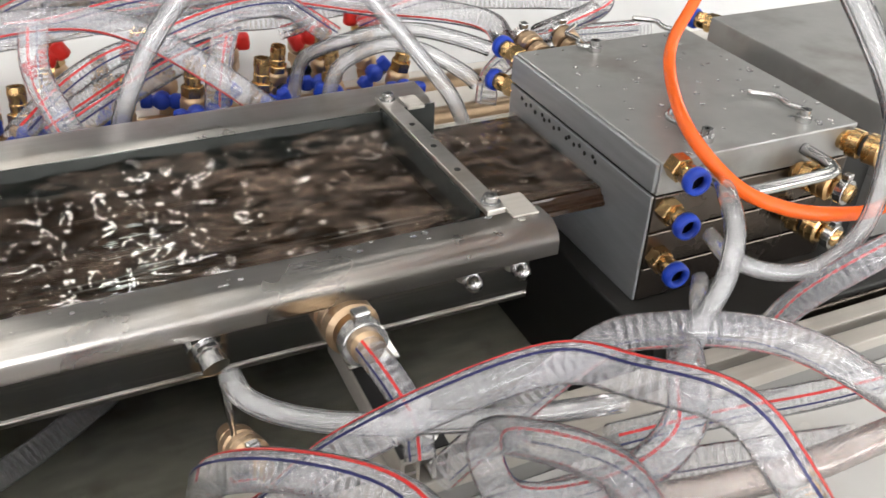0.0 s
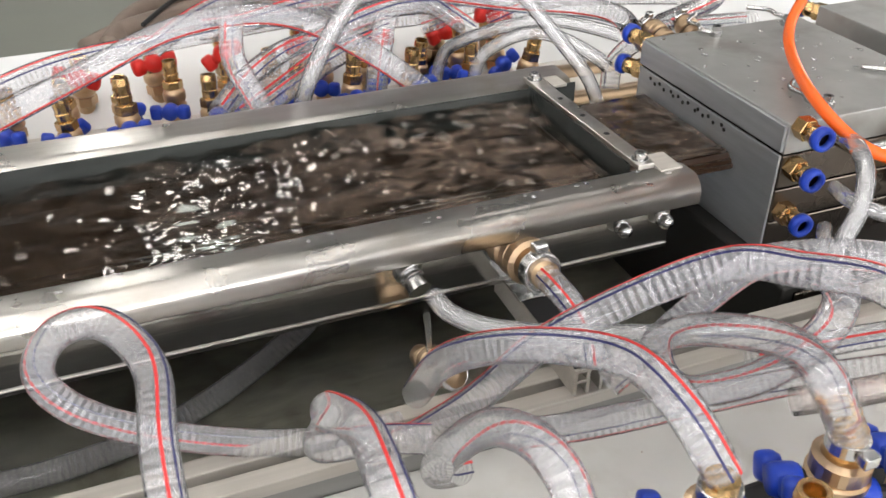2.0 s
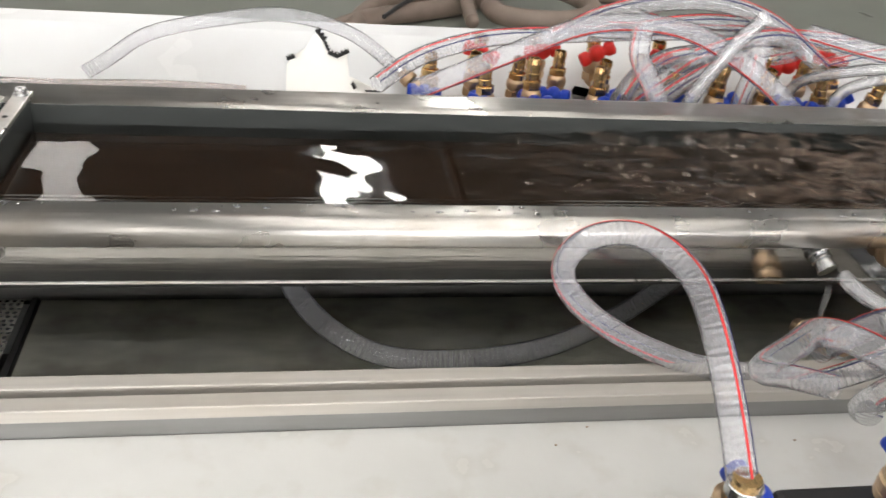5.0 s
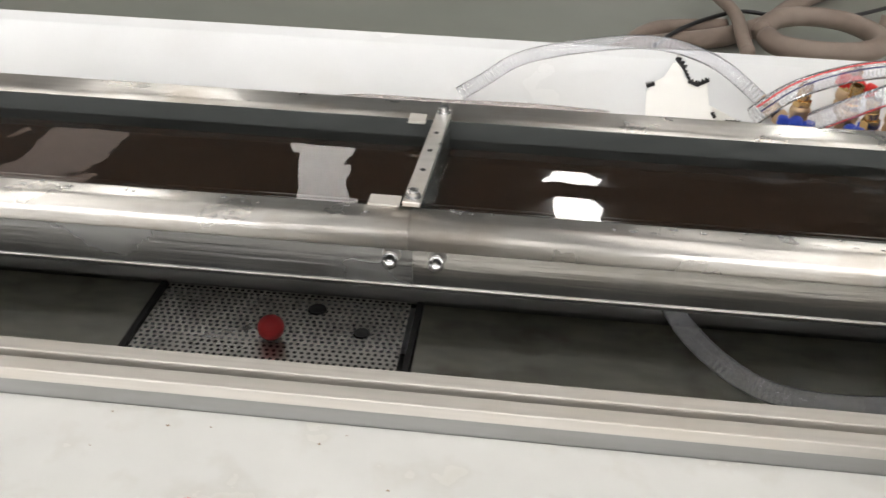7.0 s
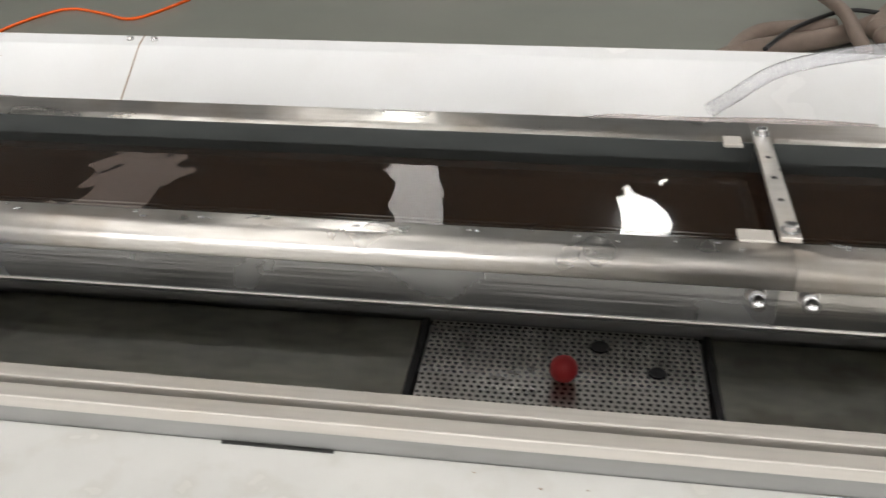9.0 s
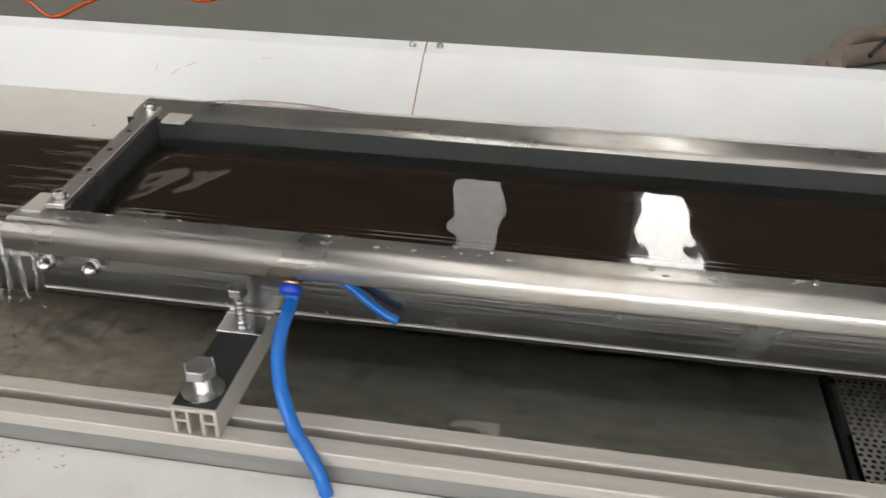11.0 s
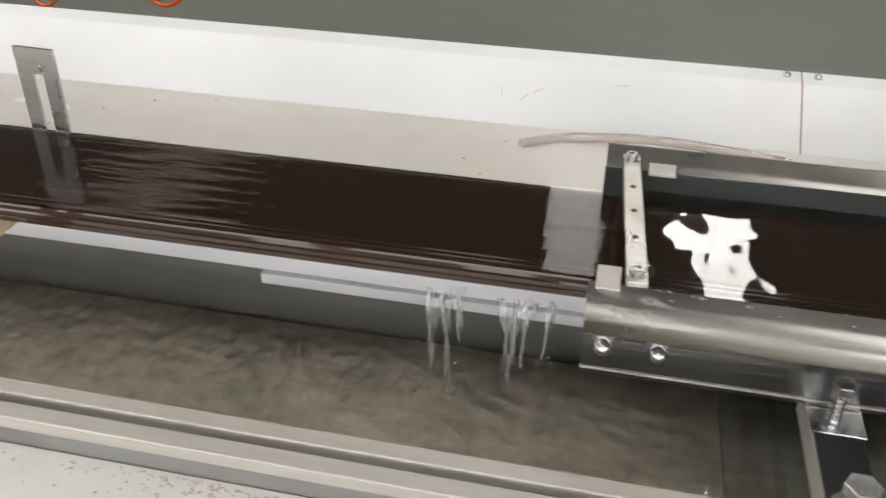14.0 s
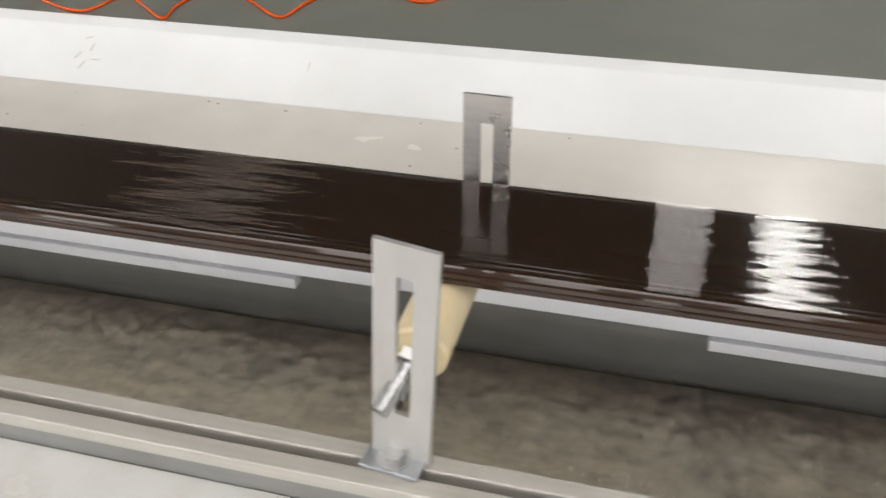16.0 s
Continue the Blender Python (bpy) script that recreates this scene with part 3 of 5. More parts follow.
hose([(-0.3507, -0.2560, 0.9643), (-0.3483, -0.2204, 0.9882), (-0.3474, -0.1790, 1.0118), (-0.3447, -0.1314, 1.0175), (-0.3630, -0.0918, 1.0191), (-0.3883, -0.0708, 1.0034), (-0.4019, -0.0680, 0.9778), (-0.3867, -0.0723, 0.9514), (-0.3498, -0.0729, 0.9230), (-0.2983, -0.0770, 0.9007), (-0.2531, -0.0845, 0.8948), (-0.2093, -0.0845, 0.8921)], 0.0084, twist=0.2)
hose([(-0.2342, -0.0789, 0.8619), (-0.1777, -0.1168, 0.9270), (-0.1473, -0.1527, 0.9942), (-0.0724, -0.1768, 1.0350), (-0.0483, -0.2087, 1.0462), (-0.0293, -0.2405, 1.0529), (-0.0183, -0.2613, 1.0351), (-0.0035, -0.2676, 1.0109), (0.0011, -0.2676, 0.9969)], 0.0089, twist=-0.3)
hose([(-0.0846, -0.1156, 0.9112), (-0.0395, -0.1174, 0.9495), (-0.0039, -0.1270, 0.9863), (0.0206, -0.1393, 0.9959), (0.0512, -0.1523, 0.9972), (0.0878, -0.1690, 0.9895), (0.1354, -0.1880, 0.9596), (0.2121, -0.1979, 0.8948)], 0.0093, twist=2.6)
hose([(-0.0567, -0.2656, 0.9939), (-0.0763, -0.2614, 1.0307), (-0.0674, -0.2243, 1.0218), (-0.0783, -0.1792, 0.9981), (-0.0773, -0.1452, 0.9622), (-0.0758, -0.1691, 0.9471), (-0.0506, -0.1966, 0.9687), (-0.0402, -0.2187, 1.0078), (-0.0244, -0.2143, 1.0240), (-0.0015, -0.1847, 1.0163), (0.0524, -0.1271, 0.9690)], 0.0089, twist=0.3)
hose([(-0.1658, -0.1438, 0.9214), (-0.1137, -0.1494, 0.9171), (-0.0419, -0.1532, 0.9148), (0.0325, -0.1604, 0.9144), (0.1256, -0.1929, 0.9288)], 0.0089, twist=2.8)
hose([(0.1473, -0.1007, 0.9304), (0.1522, -0.1130, 0.9615), (0.1781, -0.1338, 1.0011), (0.2472, -0.1259, 1.0036)], 0.0089, twist=2.2)
hose([(0.0199, -0.1231, 0.9049), (0.0920, -0.1298, 0.9047), (0.1479, -0.1449, 0.9113), (0.2383, -0.1503, 0.9084)], 0.0089, twist=0.6)
hose([(-0.1045, -0.0500, 0.9600), (-0.1030, -0.0640, 0.9605), (-0.0980, -0.0840, 0.9540), (-0.0930, -0.1000, 0.9400), (-0.0960, -0.1150, 0.9260)], 0.0085, twist=0.5)
hose([(0.0033, -0.1794, 0.9210), (0.0403, -0.1877, 0.9225), (0.0902, -0.1960, 0.9267), (0.1387, -0.1965, 0.9293), (0.2307, -0.1925, 0.9210)], 0.0087, "used brownish ribbed hose lying on the table", True, False, DIRTYPVC)
hose([(-0.4661, 0.2223, 0.9860), (-0.4307, 0.2476, 0.9903), (-0.3588, 0.2881, 1.0042), (-0.2867, 0.3185, 1.0212), (-0.2195, 0.3187, 1.0276), (-0.1677, 0.2885, 1.0255), (-0.1136, 0.2384, 0.9996), (-0.0725, 0.2235, 0.9642)], 0.0098, "clear ribbed hose among the rear valves", twist=2.0)
hose([(-0.4967, 0.3081, 0.9549), (-0.4519, 0.3385, 0.9742), (-0.3777, 0.3689, 0.9871), (-0.2825, 0.3994, 0.9848), (-0.1735, 0.4098, 0.9887), (-0.0496, 0.4101, 0.9926), (0.0722, 0.4104, 0.9874)], 0.0098, "clear ribbed hose among the rear valves", twist=0.2)
hose([(-0.2959, 0.3792, 0.9872), (-0.2477, 0.3893, 1.0108), (-0.1857, 0.3894, 1.0283), (-0.1112, 0.3896, 1.0326), (-0.0480, 0.3696, 1.0192), (0.0142, 0.3397, 0.9769)], 0.0098, "clear ribbed hose among the rear valves", twist=0.1)
hose([(-0.2327, 0.2883, 1.0351), (-0.2378, 0.2713, 1.0083), (-0.2301, 0.2381, 0.9886), (-0.2152, 0.2131, 0.9486)], 0.0104, "clear ribbed hose among the rear valves", twist=2.4)
hose([(-0.0892, 0.3090, 1.0094), (-0.0995, 0.2889, 0.9947), (-0.1069, 0.2839, 0.9627), (-0.1112, 0.2811, 0.9266)], 0.0104, "clear ribbed hose among the rear valves", twist=3.0)
hose([(-0.1617, 0.3089, 0.9970), (-0.1198, 0.3190, 1.0085), (-0.0686, 0.3393, 1.0118), (-0.0237, 0.3597, 1.0021), (-0.0031, 0.3800, 0.9815), (-0.0264, 0.3931, 0.9695)], 0.0098, "clear ribbed hose among the rear valves", twist=0.4)
hose([(-0.2586, 0.2482, 0.9696), (-0.2236, 0.2987, 0.9776), (-0.1768, 0.3392, 0.9847), (-0.1132, 0.3696, 0.9817)], 0.0098, "clear ribbed hose among the rear valves", twist=0.5)
hose([(-0.2451, 0.2583, 0.9633), (-0.1818, 0.3190, 0.9699), (-0.1340, 0.3595, 0.9770), (-0.0641, 0.3899, 0.9819)], 0.0098, "clear ribbed hose among the rear valves", twist=0.9)
hose([(-0.2230, 0.2483, 0.9663), (-0.1815, 0.2888, 0.9694), (-0.1296, 0.3394, 0.9692), (-0.0796, 0.3697, 0.9723)], 0.0098, "clear ribbed hose among the rear valves", twist=0.2)
hose([(-0.0110, 0.3496, 1.0151), (0.0543, 0.3296, 1.0048), (0.1061, 0.2995, 1.0037), (0.1297, 0.2592, 1.0051), (0.1157, 0.2087, 1.0079)], 0.0098, "clear ribbed hose among the rear valves", twist=2.0)
hose([(-0.1881, 0.4097, 1.0049), (-0.1160, 0.4301, 0.9828), (-0.0384, 0.4304, 0.9670), (0.0477, 0.4306, 0.9723), (0.1086, 0.4308, 0.9777)], 0.0098, "clear ribbed hose among the rear valves", twist=0.4)
hose([(-0.2544, 0.3388, 1.0125), (-0.2178, 0.3490, 1.0100), (-0.1687, 0.3693, 1.0123), (-0.1102, 0.3897, 1.0105), (-0.0412, 0.4101, 1.0015)], 0.0098, "clear ribbed hose among the rear valves", twist=0.3)
hose([(0.1524, 0.2138, 1.0075), (0.2535, 0.2696, 1.0048), (0.2540, 0.3099, 1.0132)], 0.0098, "clear ribbed hose among the rear valves", twist=1.0)
hose([(0.0637, 0.4106, 0.9573), (0.1270, 0.3904, 0.9821), (0.2049, 0.3705, 0.9827), (0.2943, 0.3607, 0.9750)], 0.0098, "clear ribbed hose among the rear valves", twist=0.6)
hose([(0.3214, 0.2901, 0.9657), (0.2144, 0.2797, 0.9748), (0.1673, 0.2695, 0.9714), (0.1338, 0.2594, 0.9558), (0.1244, 0.2494, 0.9309)], 0.0098, "clear ribbed hose among the rear valves", twist=1.4)
hose([(-0.8024, 0.4058, 0.9189), (-0.7762, 0.4155, 0.9335), (-0.7329, 0.4254, 0.9599), (-0.6491, 0.4512, 0.9713), (-0.5835, 0.4252, 0.9852), (-0.5141, 0.4443, 0.9602), (-0.4615, 0.4274, 0.9258)], 0.0078, "slim clear ribbed hose arching over the rear panel", True, False)
hose([(-1.7651, 0.3597, 0.9040), (-1.7257, 0.3857, 0.9033), (-1.6517, 0.3821, 0.9121), (-1.5757, 0.3674, 0.9167), (-1.5076, 0.3469, 0.9189)], 0.0047, "thin reinforced hose lying behind the trough", True, False, DIRTYPVC, pitch=0.0036)
hose([(-0.9727, 0.3413, 0.9199), (-0.9117, 0.3689, 0.9202), (-0.8175, 0.3711, 0.9193), (-0.7240, 0.3855, 0.9158), (-0.6317, 0.3966, 0.9083)], 0.0047, "thin reinforced hose lying behind the trough", True, False, DIRTYPVC, pitch=0.0036)
hose([(-0.5846, 0.1621, 0.8620), (-0.5867, 0.1130, 0.8483), (-0.5508, 0.0606, 0.8301), (-0.4848, 0.0434, 0.8087), (-0.3557, 0.0605, 0.8050), (-0.2336, 0.1271, 0.8149), (-0.1771, 0.1440, 0.8659)], 0.0095, "clear hose sunk in the basin water", True, False)
hose([(-0.1765, -0.0513, 0.9588), (-0.1732, -0.0683, 0.9571), (-0.1553, -0.0816, 0.9507), (-0.1273, -0.1007, 0.9516), (-0.0900, -0.1127, 0.9495), (-0.0466, -0.1183, 0.9416), (0.0290, -0.1171, 0.9249)], 0.0062, "thin clear water tube", False, False, TUBE, name="clear_tube", group="clear tubes", inner=True)
hose([(0.1234, -0.0570, 1.0143), (0.0902, -0.0954, 1.0347), (0.0734, -0.1229, 1.0318), (0.0594, -0.1375, 1.0158), (0.0428, -0.1453, 1.0009), (0.0289, -0.1538, 0.9814)], 0.0055, "thin clear water tube", False, False, TUBE, name="clear_tube", group="clear tubes", inner=True)
hose([(0.1223, -0.0585, 0.9788), (0.1094, -0.0908, 0.9862), (0.1319, -0.1050, 0.9793), (0.1635, -0.1093, 0.9794), (0.1828, -0.1134, 1.0016), (0.1870, -0.1121, 1.0322), (0.1810, -0.1103, 1.0759)], 0.0055, "thin clear water tube", False, False, TUBE, name="clear_tube", group="clear tubes", inner=True)
hose([(0.1208, -0.0602, 0.9471), (0.0984, -0.0860, 0.9483), (0.1003, -0.1007, 0.9389)], 0.0055, "thin clear water tube", False, False, TUBE, name="clear_tube", group="clear tubes", inner=True)
hose([(0.1766, -0.0589, 1.1307), (0.1839, -0.0742, 1.1103), (0.1957, -0.0899, 1.0815), (0.2254, -0.0928, 1.0307)], 0.0075, "thin clear water tube", False, False, TUBE, name="clear_tube", group="clear tubes", inner=True)
hose([(-0.1281, 0.2431, 1.0649), (-0.1565, 0.2401, 1.0321), (-0.1808, 0.2423, 0.9881), (-0.1925, 0.2434, 0.9530)], 0.0075, "thin clear water tube", False, False, TUBE, name="clear_tube", group="clear tubes", inner=True)
hose([(0.0938, 0.1935, 1.0103), (0.0767, 0.2186, 1.0121), (0.0511, 0.2488, 1.0120), (0.0152, 0.2710, 1.0029), (-0.0158, 0.3093, 0.9786), (-0.0235, 0.3316, 0.9572), (-0.0299, 0.3348, 0.9251)], 0.0062, "thin clear water tube", False, False, TUBE, name="clear_tube", group="clear tubes", inner=True)
hose([(0.0812, 0.1885, 0.9844), (0.0769, 0.1986, 0.9893), (0.0495, 0.2136, 1.0054), (0.0231, 0.2286, 1.0105), (0.0018, 0.2488, 0.9963), (-0.0142, 0.2609, 0.9762), (-0.0227, 0.2591, 0.9361)], 0.0062, "thin clear water tube", False, False, TUBE, name="clear_tube", group="clear tubes", inner=True)
hose([(-0.0038, 0.2081, 1.0603), (0.0120, 0.1982, 1.0402), (0.0320, 0.1862, 1.0140), (0.0525, 0.1726, 0.9845), (0.0643, 0.1694, 0.9568)], 0.0062, "thin clear water tube", False, False, TUBE, name="clear_tube", group="clear tubes", inner=True)
plain_tube([(0.2606, 0.1434, 1.0740), (0.2309, 0.1236, 1.0543), (0.1968, 0.0984, 1.0391), (0.1694, 0.0623, 1.0305), (0.1301, -0.0096, 1.0281), (0.1364, -0.0533, 1.0094), (0.1555, -0.0771, 1.0026), (0.1765, -0.0911, 1.0016), (0.2061, -0.0985, 1.0013), (0.2301, -0.0989, 1.0086)], 0.0045, ORANGE, "air_tube", "bright orange air tube curving over the block")
plain_tube([(-1.476, -0.030, 0.958), (-1.4762, -0.0291, 0.9524), (-1.4738, -0.0645, 0.9468), (-1.4679, -0.0853, 0.9305), (-1.4567, -0.0986, 0.9072), (-1.4380, -0.1140, 0.8905), (-1.4290, -0.1190, 0.8600)], 0.0045, BLUETUBE, "air_tube", "bright blue air tube from the trough wall")
plain_tube([(-0.420, 3.150, 0.045), (-0.270, 3.320, 0.045), (-0.066, 3.446, 0.045), (0.160, 3.571, 0.045), (0.388, 3.794, 0.045), (0.584, 4.133, 0.045), (0.762, 4.392, 0.045), (0.990, 4.608, 0.045), (1.250, 4.613, 0.045), (1.328, 4.357, 0.045), (1.288, 4.101, 0.045), (1.135, 3.904, 0.045), (0.960, 3.939, 0.045)], 0.045, FLOORHOSE, "floor_hose", "thick brown rubber hose lying on the hall floor", "floor hoses", "hose")
plain_tube([(0.278, 3.386, 0.135), (0.373, 3.579, 0.135), (0.524, 3.664, 0.135), (0.688, 3.620, 0.135), (0.773, 3.450, 0.135), (0.753, 3.275, 0.135), (0.619, 3.159, 0.135), (0.446, 3.144, 0.135), (0.312, 3.198, 0.135), (0.284, 3.337, 0.135)], 0.045, FLOORHOSE, "floor_hose", "thick brown rubber hose lying on the hall floor", "floor hoses", "hose")
plain_tube([(0.124, 4.227, 0.120), (0.191, 3.962, 0.120), (0.222, 3.668, 0.120), (0.193, 3.353, 0.120), (0.177, 3.129, 0.120)], 0.030, FLOORHOSE, "floor_hose", "thick brown rubber hose lying on the hall floor", "floor hoses", "hose")
plain_tube([(-0.340, 3.150, 0.045), (-0.265, 3.400, 0.045), (-0.180, 3.560, 0.045), (-0.073, 3.647, 0.045), (0.214, 3.714, 0.045)], 0.045, FLOORHOSE, "floor_hose", "thick brown rubber hose lying on the hall floor", "floor hoses", "hose")
plain_tube([(-0.195, 3.203, 0.100), (-0.073, 3.437, 0.100), (0.082, 3.644, 0.100), (0.271, 3.815, 0.100), (0.429, 3.767, 0.100), (0.621, 3.765, 0.100), (0.809, 3.850, 0.100), (1.074, 4.075, 0.100), (1.302, 4.229, 0.100), (1.601, 4.381, 0.100), (1.906, 4.515, 0.100)], 0.010, BLACKPL, "floor_cable", "black cable lying over the floor hoses", "", "cable")
plain_tube([(-5.337, 3.472, 0.008), (-5.031, 3.280, 0.008), (-4.790, 3.205, 0.008), (-4.736, 3.490, 0.008), (-4.367, 3.181, 0.008), (-4.405, 3.391, 0.008), (-4.349, 3.686, 0.008), (-4.100, 3.561, 0.008), (-3.831, 3.327, 0.008), (-3.804, 3.573, 0.008), (-3.683, 3.886, 0.008), (-3.413, 3.805, 0.008), (-3.216, 3.733, 0.008), (-3.078, 4.116, 0.008)], 0.008, ORANGE, "loose_cable", "thin orange cable lying loose on the hall floor", "", "cable")

# ---- fittings ----
def hexagon(r, z0, z1, m):
    return lathe([(r * 0.92, z0), (r, z0 + 0.0006), (r, z1 - 0.0006), (r * 0.92, z1)], 6, m)


def push_fitting(at, way, parent=None, label="brass push fitting with a blue collar"):
    t = thing("push_fitting", label, "fitting", "push fittings")
    m = aim(at, way)
    part("hex_body", hexagon(0.0088, 0, 0.011, m), BRASS, t)
    part("sleeve", lathe([(0.0072, 0.011), (0.0072, 0.021), (0.0066, 0.022)], 18, m), BRASS, t, smooth=True)
    part("collar", lathe([(0.0055, 0.0205), (0.0088, 0.021), (0.0092, 0.024), (0.0085, 0.0275), (0.0055, 0.028), (0.0052, 0.024)], 20, m, False), BLUEPL, t, "blue release collar", True)
    return t


for z in (1.0060, 0.9735, 0.9360):
    push_fitting((0.1165, -0.0196, z + 0.005), (-0.06, -1, 0.0))
push_fitting((0.112, 0.1735, 1.006), (-0.15, 1, 0.12))
push_fitting((0.112, 0.1735, 0.982), (-0.45, 1, 0.0))
push_fitting((0.322, 0.1905, 1.004), (-0.4, 1, 0.0))


def barbed(at, way, label, scale=1.0, material=None, clamp=True):
    """A brass hose coupling: threaded foot, knurled nut, barbed tail and clamp."""
    t = thing("hose_coupling", label, "coupling", "hose couplings")
    m = aim(at, way) @ Matrix.Scale(scale, 4)
    mt = material or DULLBRASS
    part("thread", lathe([(0.0085, -0.008), (0.0085, 0), (0.0095, 0.001), (0.0085, 0.002), (0.0095, 0.003), (0.0085, 0.004), (0.0095, 0.005), (0.0085, 0.006)], 20, m), mt, t)
    part("nut", lathe([(0.0105, 0.006), (0.0125, 0.0068), (0.0125, 0.009), (0.0118, 0.0095), (0.0125, 0.010), (0.0125, 0.0165), (0.0105, 0.0178)], 24, m), mt, t)
    part("groove", lathe([(0.0092, 0.0178), (0.0092, 0.021)], 20, m), BLACKPL, t)
    part("socket", lathe([(0.0110, 0.021), (0.0132, 0.022), (0.0132, 0.027), (0.0126, 0.0275), (0.0132, 0.028), (0.0132, 0.034), (0.0105, 0.036)], 24, m), mt, t)
    part("tail", lathe([(0.0075, 0.036), (0.0082, 0.040), (0.0070, 0.041), (0.0082, 0.045), (0.0070, 0.046), (0.0080, 0.052)], 18, m), mt, t, smooth=True)
    if clamp:
        part("clamp_band", lathe([(0.0105, 0.041), (0.0112, 0.0415), (0.0112, 0.0485), (0.0105, 0.049)], 22, m), CHROME, t)
        b = box(-0.004, 0.004, 0.0105, 0.0165, 0.0415, 0.0485, 0.0012)
        b.transform(m)
        part("clamp_screw", b, CHROME, t)
    return t


barbed((-0.107, 0.002, 0.954), (0.05, -1, 0.12), "tarnished brass hose coupling on the trough wall", 1.22)
barbed((-0.176, -0.030, 0.893), (0.15, -1, 0.35), "brass hose coupling low in the basin", 0.9)
barbed((0.226, -0.020, 0.984), (0.2, -1, 0.05), "nickelled coupling on the block front", 0.8, BRASS)
barbed((0.228, -0.020, 0.950), (0.2, -1, 0.0), "nickelled coupling on the block front", 0.8, BRASS)
barbed((0.262, -0.020, 1.002), (0.3, -1, 0.05), "nickelled coupling on the block front", 0.8, BRASS)
barbed((0.135, 0.1735, 1.003), (-0.1, 1, 0.2), "brass coupling behind the block", 0.8)
barbed((0.165, 0.1735, 1.003), (0.1, 1, 0.2), "brass coupling behind the block", 0.8)

barbed((-0.436, 0.407, 0.9085), (-0.6, 0.45, 0.45), "brass coupling at the end of the arching hose", 0.75)

sp = thing("steel_nipple", "zinc-plated barbed nipple with a dripping tube", "nipple")
m = aim((-0.190, -0.002, 0.974), (0.25, -1, -0.50))
part("body", lathe([(0.0062, -0.004), (0.0062, 0.012), (0.0085, 0.013), (0.0085, 0.020), (0.0068, 0.021), (0.0082, 0.026), (0.0068, 0.027), (0.0082, 0.033), (0.0066, 0.034), (0.0078, 0.042)], 18, m), CHROME, sp, smooth=False)
part("clamp", lathe([(0.0092, 0.022), (0.0096, 0.0225), (0.0096, 0.028), (0.0092, 0.0285)], 18, m), CHROME, sp)

def lever(parent, m, material, long=0.017):
    """A butterfly valve handle: two thick flared wings on a round hub."""
    b = lathe([(0.0072, 0), (0.0080, 0.002), (0.0080, 0.010), (0.0066, 0.013), (0.0001, 0.0132)], 16)
    add(b, box(-long, long, -0.0046, 0.0046, 0.0035, 0.0115, 0.0022))
    for k in (-1, 1):
        e = box(-0.0055, 0.0055, -0.0070, 0.0070, 0.0025, 0.0128, 0.0030)
        add(b, e, pose(k * (long - 0.002), 0, 0, 0, -12 * k, 0))
    b.transform(m)
    return part("lever", b, material, parent, "plastic wing lever", True)


def valve(x, y, z0, tall, handle, turn, tilt=(0, 0), flip=0, scale=1.0, stem_z=None):
    """A small brass ball valve that stands on the table, with a lever and a barbed top."""
    t = thing("ball_valve", "small brass ball valve with a %s lever" % ("red" if handle is REDPL else "blue"), "valve", "ball valves", at=(x, y, z0))
    s = Matrix.Rotation(radians(tilt[0]), 4, "X") @ Matrix.Rotation(radians(tilt[1]), 4, "Y") @ Matrix.Scale(scale, 4)
    h = tall / scale
    part("foot", lathe([(0.0080, 0), (0.0080, h * 0.22)], 16, s), DULLBRASS, t)
    part("body", hexagon(0.0105, h * 0.20, h * 0.36, s), DULLBRASS, t)
    part("ball_housing", lathe([(0.0090, h * 0.36), (0.0108, h * 0.42), (0.0108, h * 0.52), (0.0090, h * 0.58)], 18, s), DULLBRASS, t, smooth=True)
    part("nut", hexagon(0.0098, h * 0.58, h * 0.70, s), BRASS, t)
    part("nipple", lathe([(0.0066, h * 0.70), (0.0074, h * 0.80), (0.0066, h * 0.81), (0.0074, h * 0.92), (0.0068, h), (0.0046, h), (0.0044, h * 0.8), (0.0002, h * 0.78)], 18, s), BRASS, t)
    d = Vector((math.cos(radians(turn)), math.sin(radians(turn)), 0))
    stem = s @ aim((0, 0, stem_z or h * 0.46), d)
    part("stem", lathe([(0.0045, 0.008), (0.0045, 0.016)], 12, stem), BLACKPL, t)
    lever(t, stem @ pose(0, 0, 0.0155, 0, 0, flip), handle)
    return t


# rear valve bank
bank = thing("valve_manifold", "dark manifold pipes under the rear valves", "manifold")
for y in (0.30, 0.372, 0.44):
    part("pipe", lathe([(0.013, 0), (0.013, 0.62)], 16, aim((-0.42, y, 0.8975), (1, 0, 0))), DULLBRASS, bank, smooth=True)
random.seed(11)
for k in range(11):
    x = -0.432 + 0.0493 * k
    valve(x, 0.382 - 0.002 * (k % 3), 0.905, 0.060 + 0.006 * (k % 2), BLUEPL, 250 + 20 * (k % 3), (random.uniform(-6, 10), random.uniform(-6, 6)), 35 * (k % 3), 1.0, 0.022)
for k, x in enumerate((-0.379, -0.330, -0.259, -0.186, -0.127, -0.068, 0.002, 0.055)):
    valve(x, 0.313, 0.905, 0.072 + 0.008 * (k % 3 == 1), BLUEPL, 258 + 10 * (k % 3), (random.uniform(-8, 4), random.uniform(-5, 12)), 25 * (k % 3) - 20, 1.0, 0.038)
for k, x in enumerate((-0.368, -0.294, -0.221, -0.145, -0.066, 0.006, 0.079)):
    valve(x, 0.440, 0.905, 0.064, REDPL, 262 + 10 * (k % 2), (random.uniform(-6, 6), random.uniform(-6, 6)), 20 * (k % 3) - 15, 1.15, 0.046)
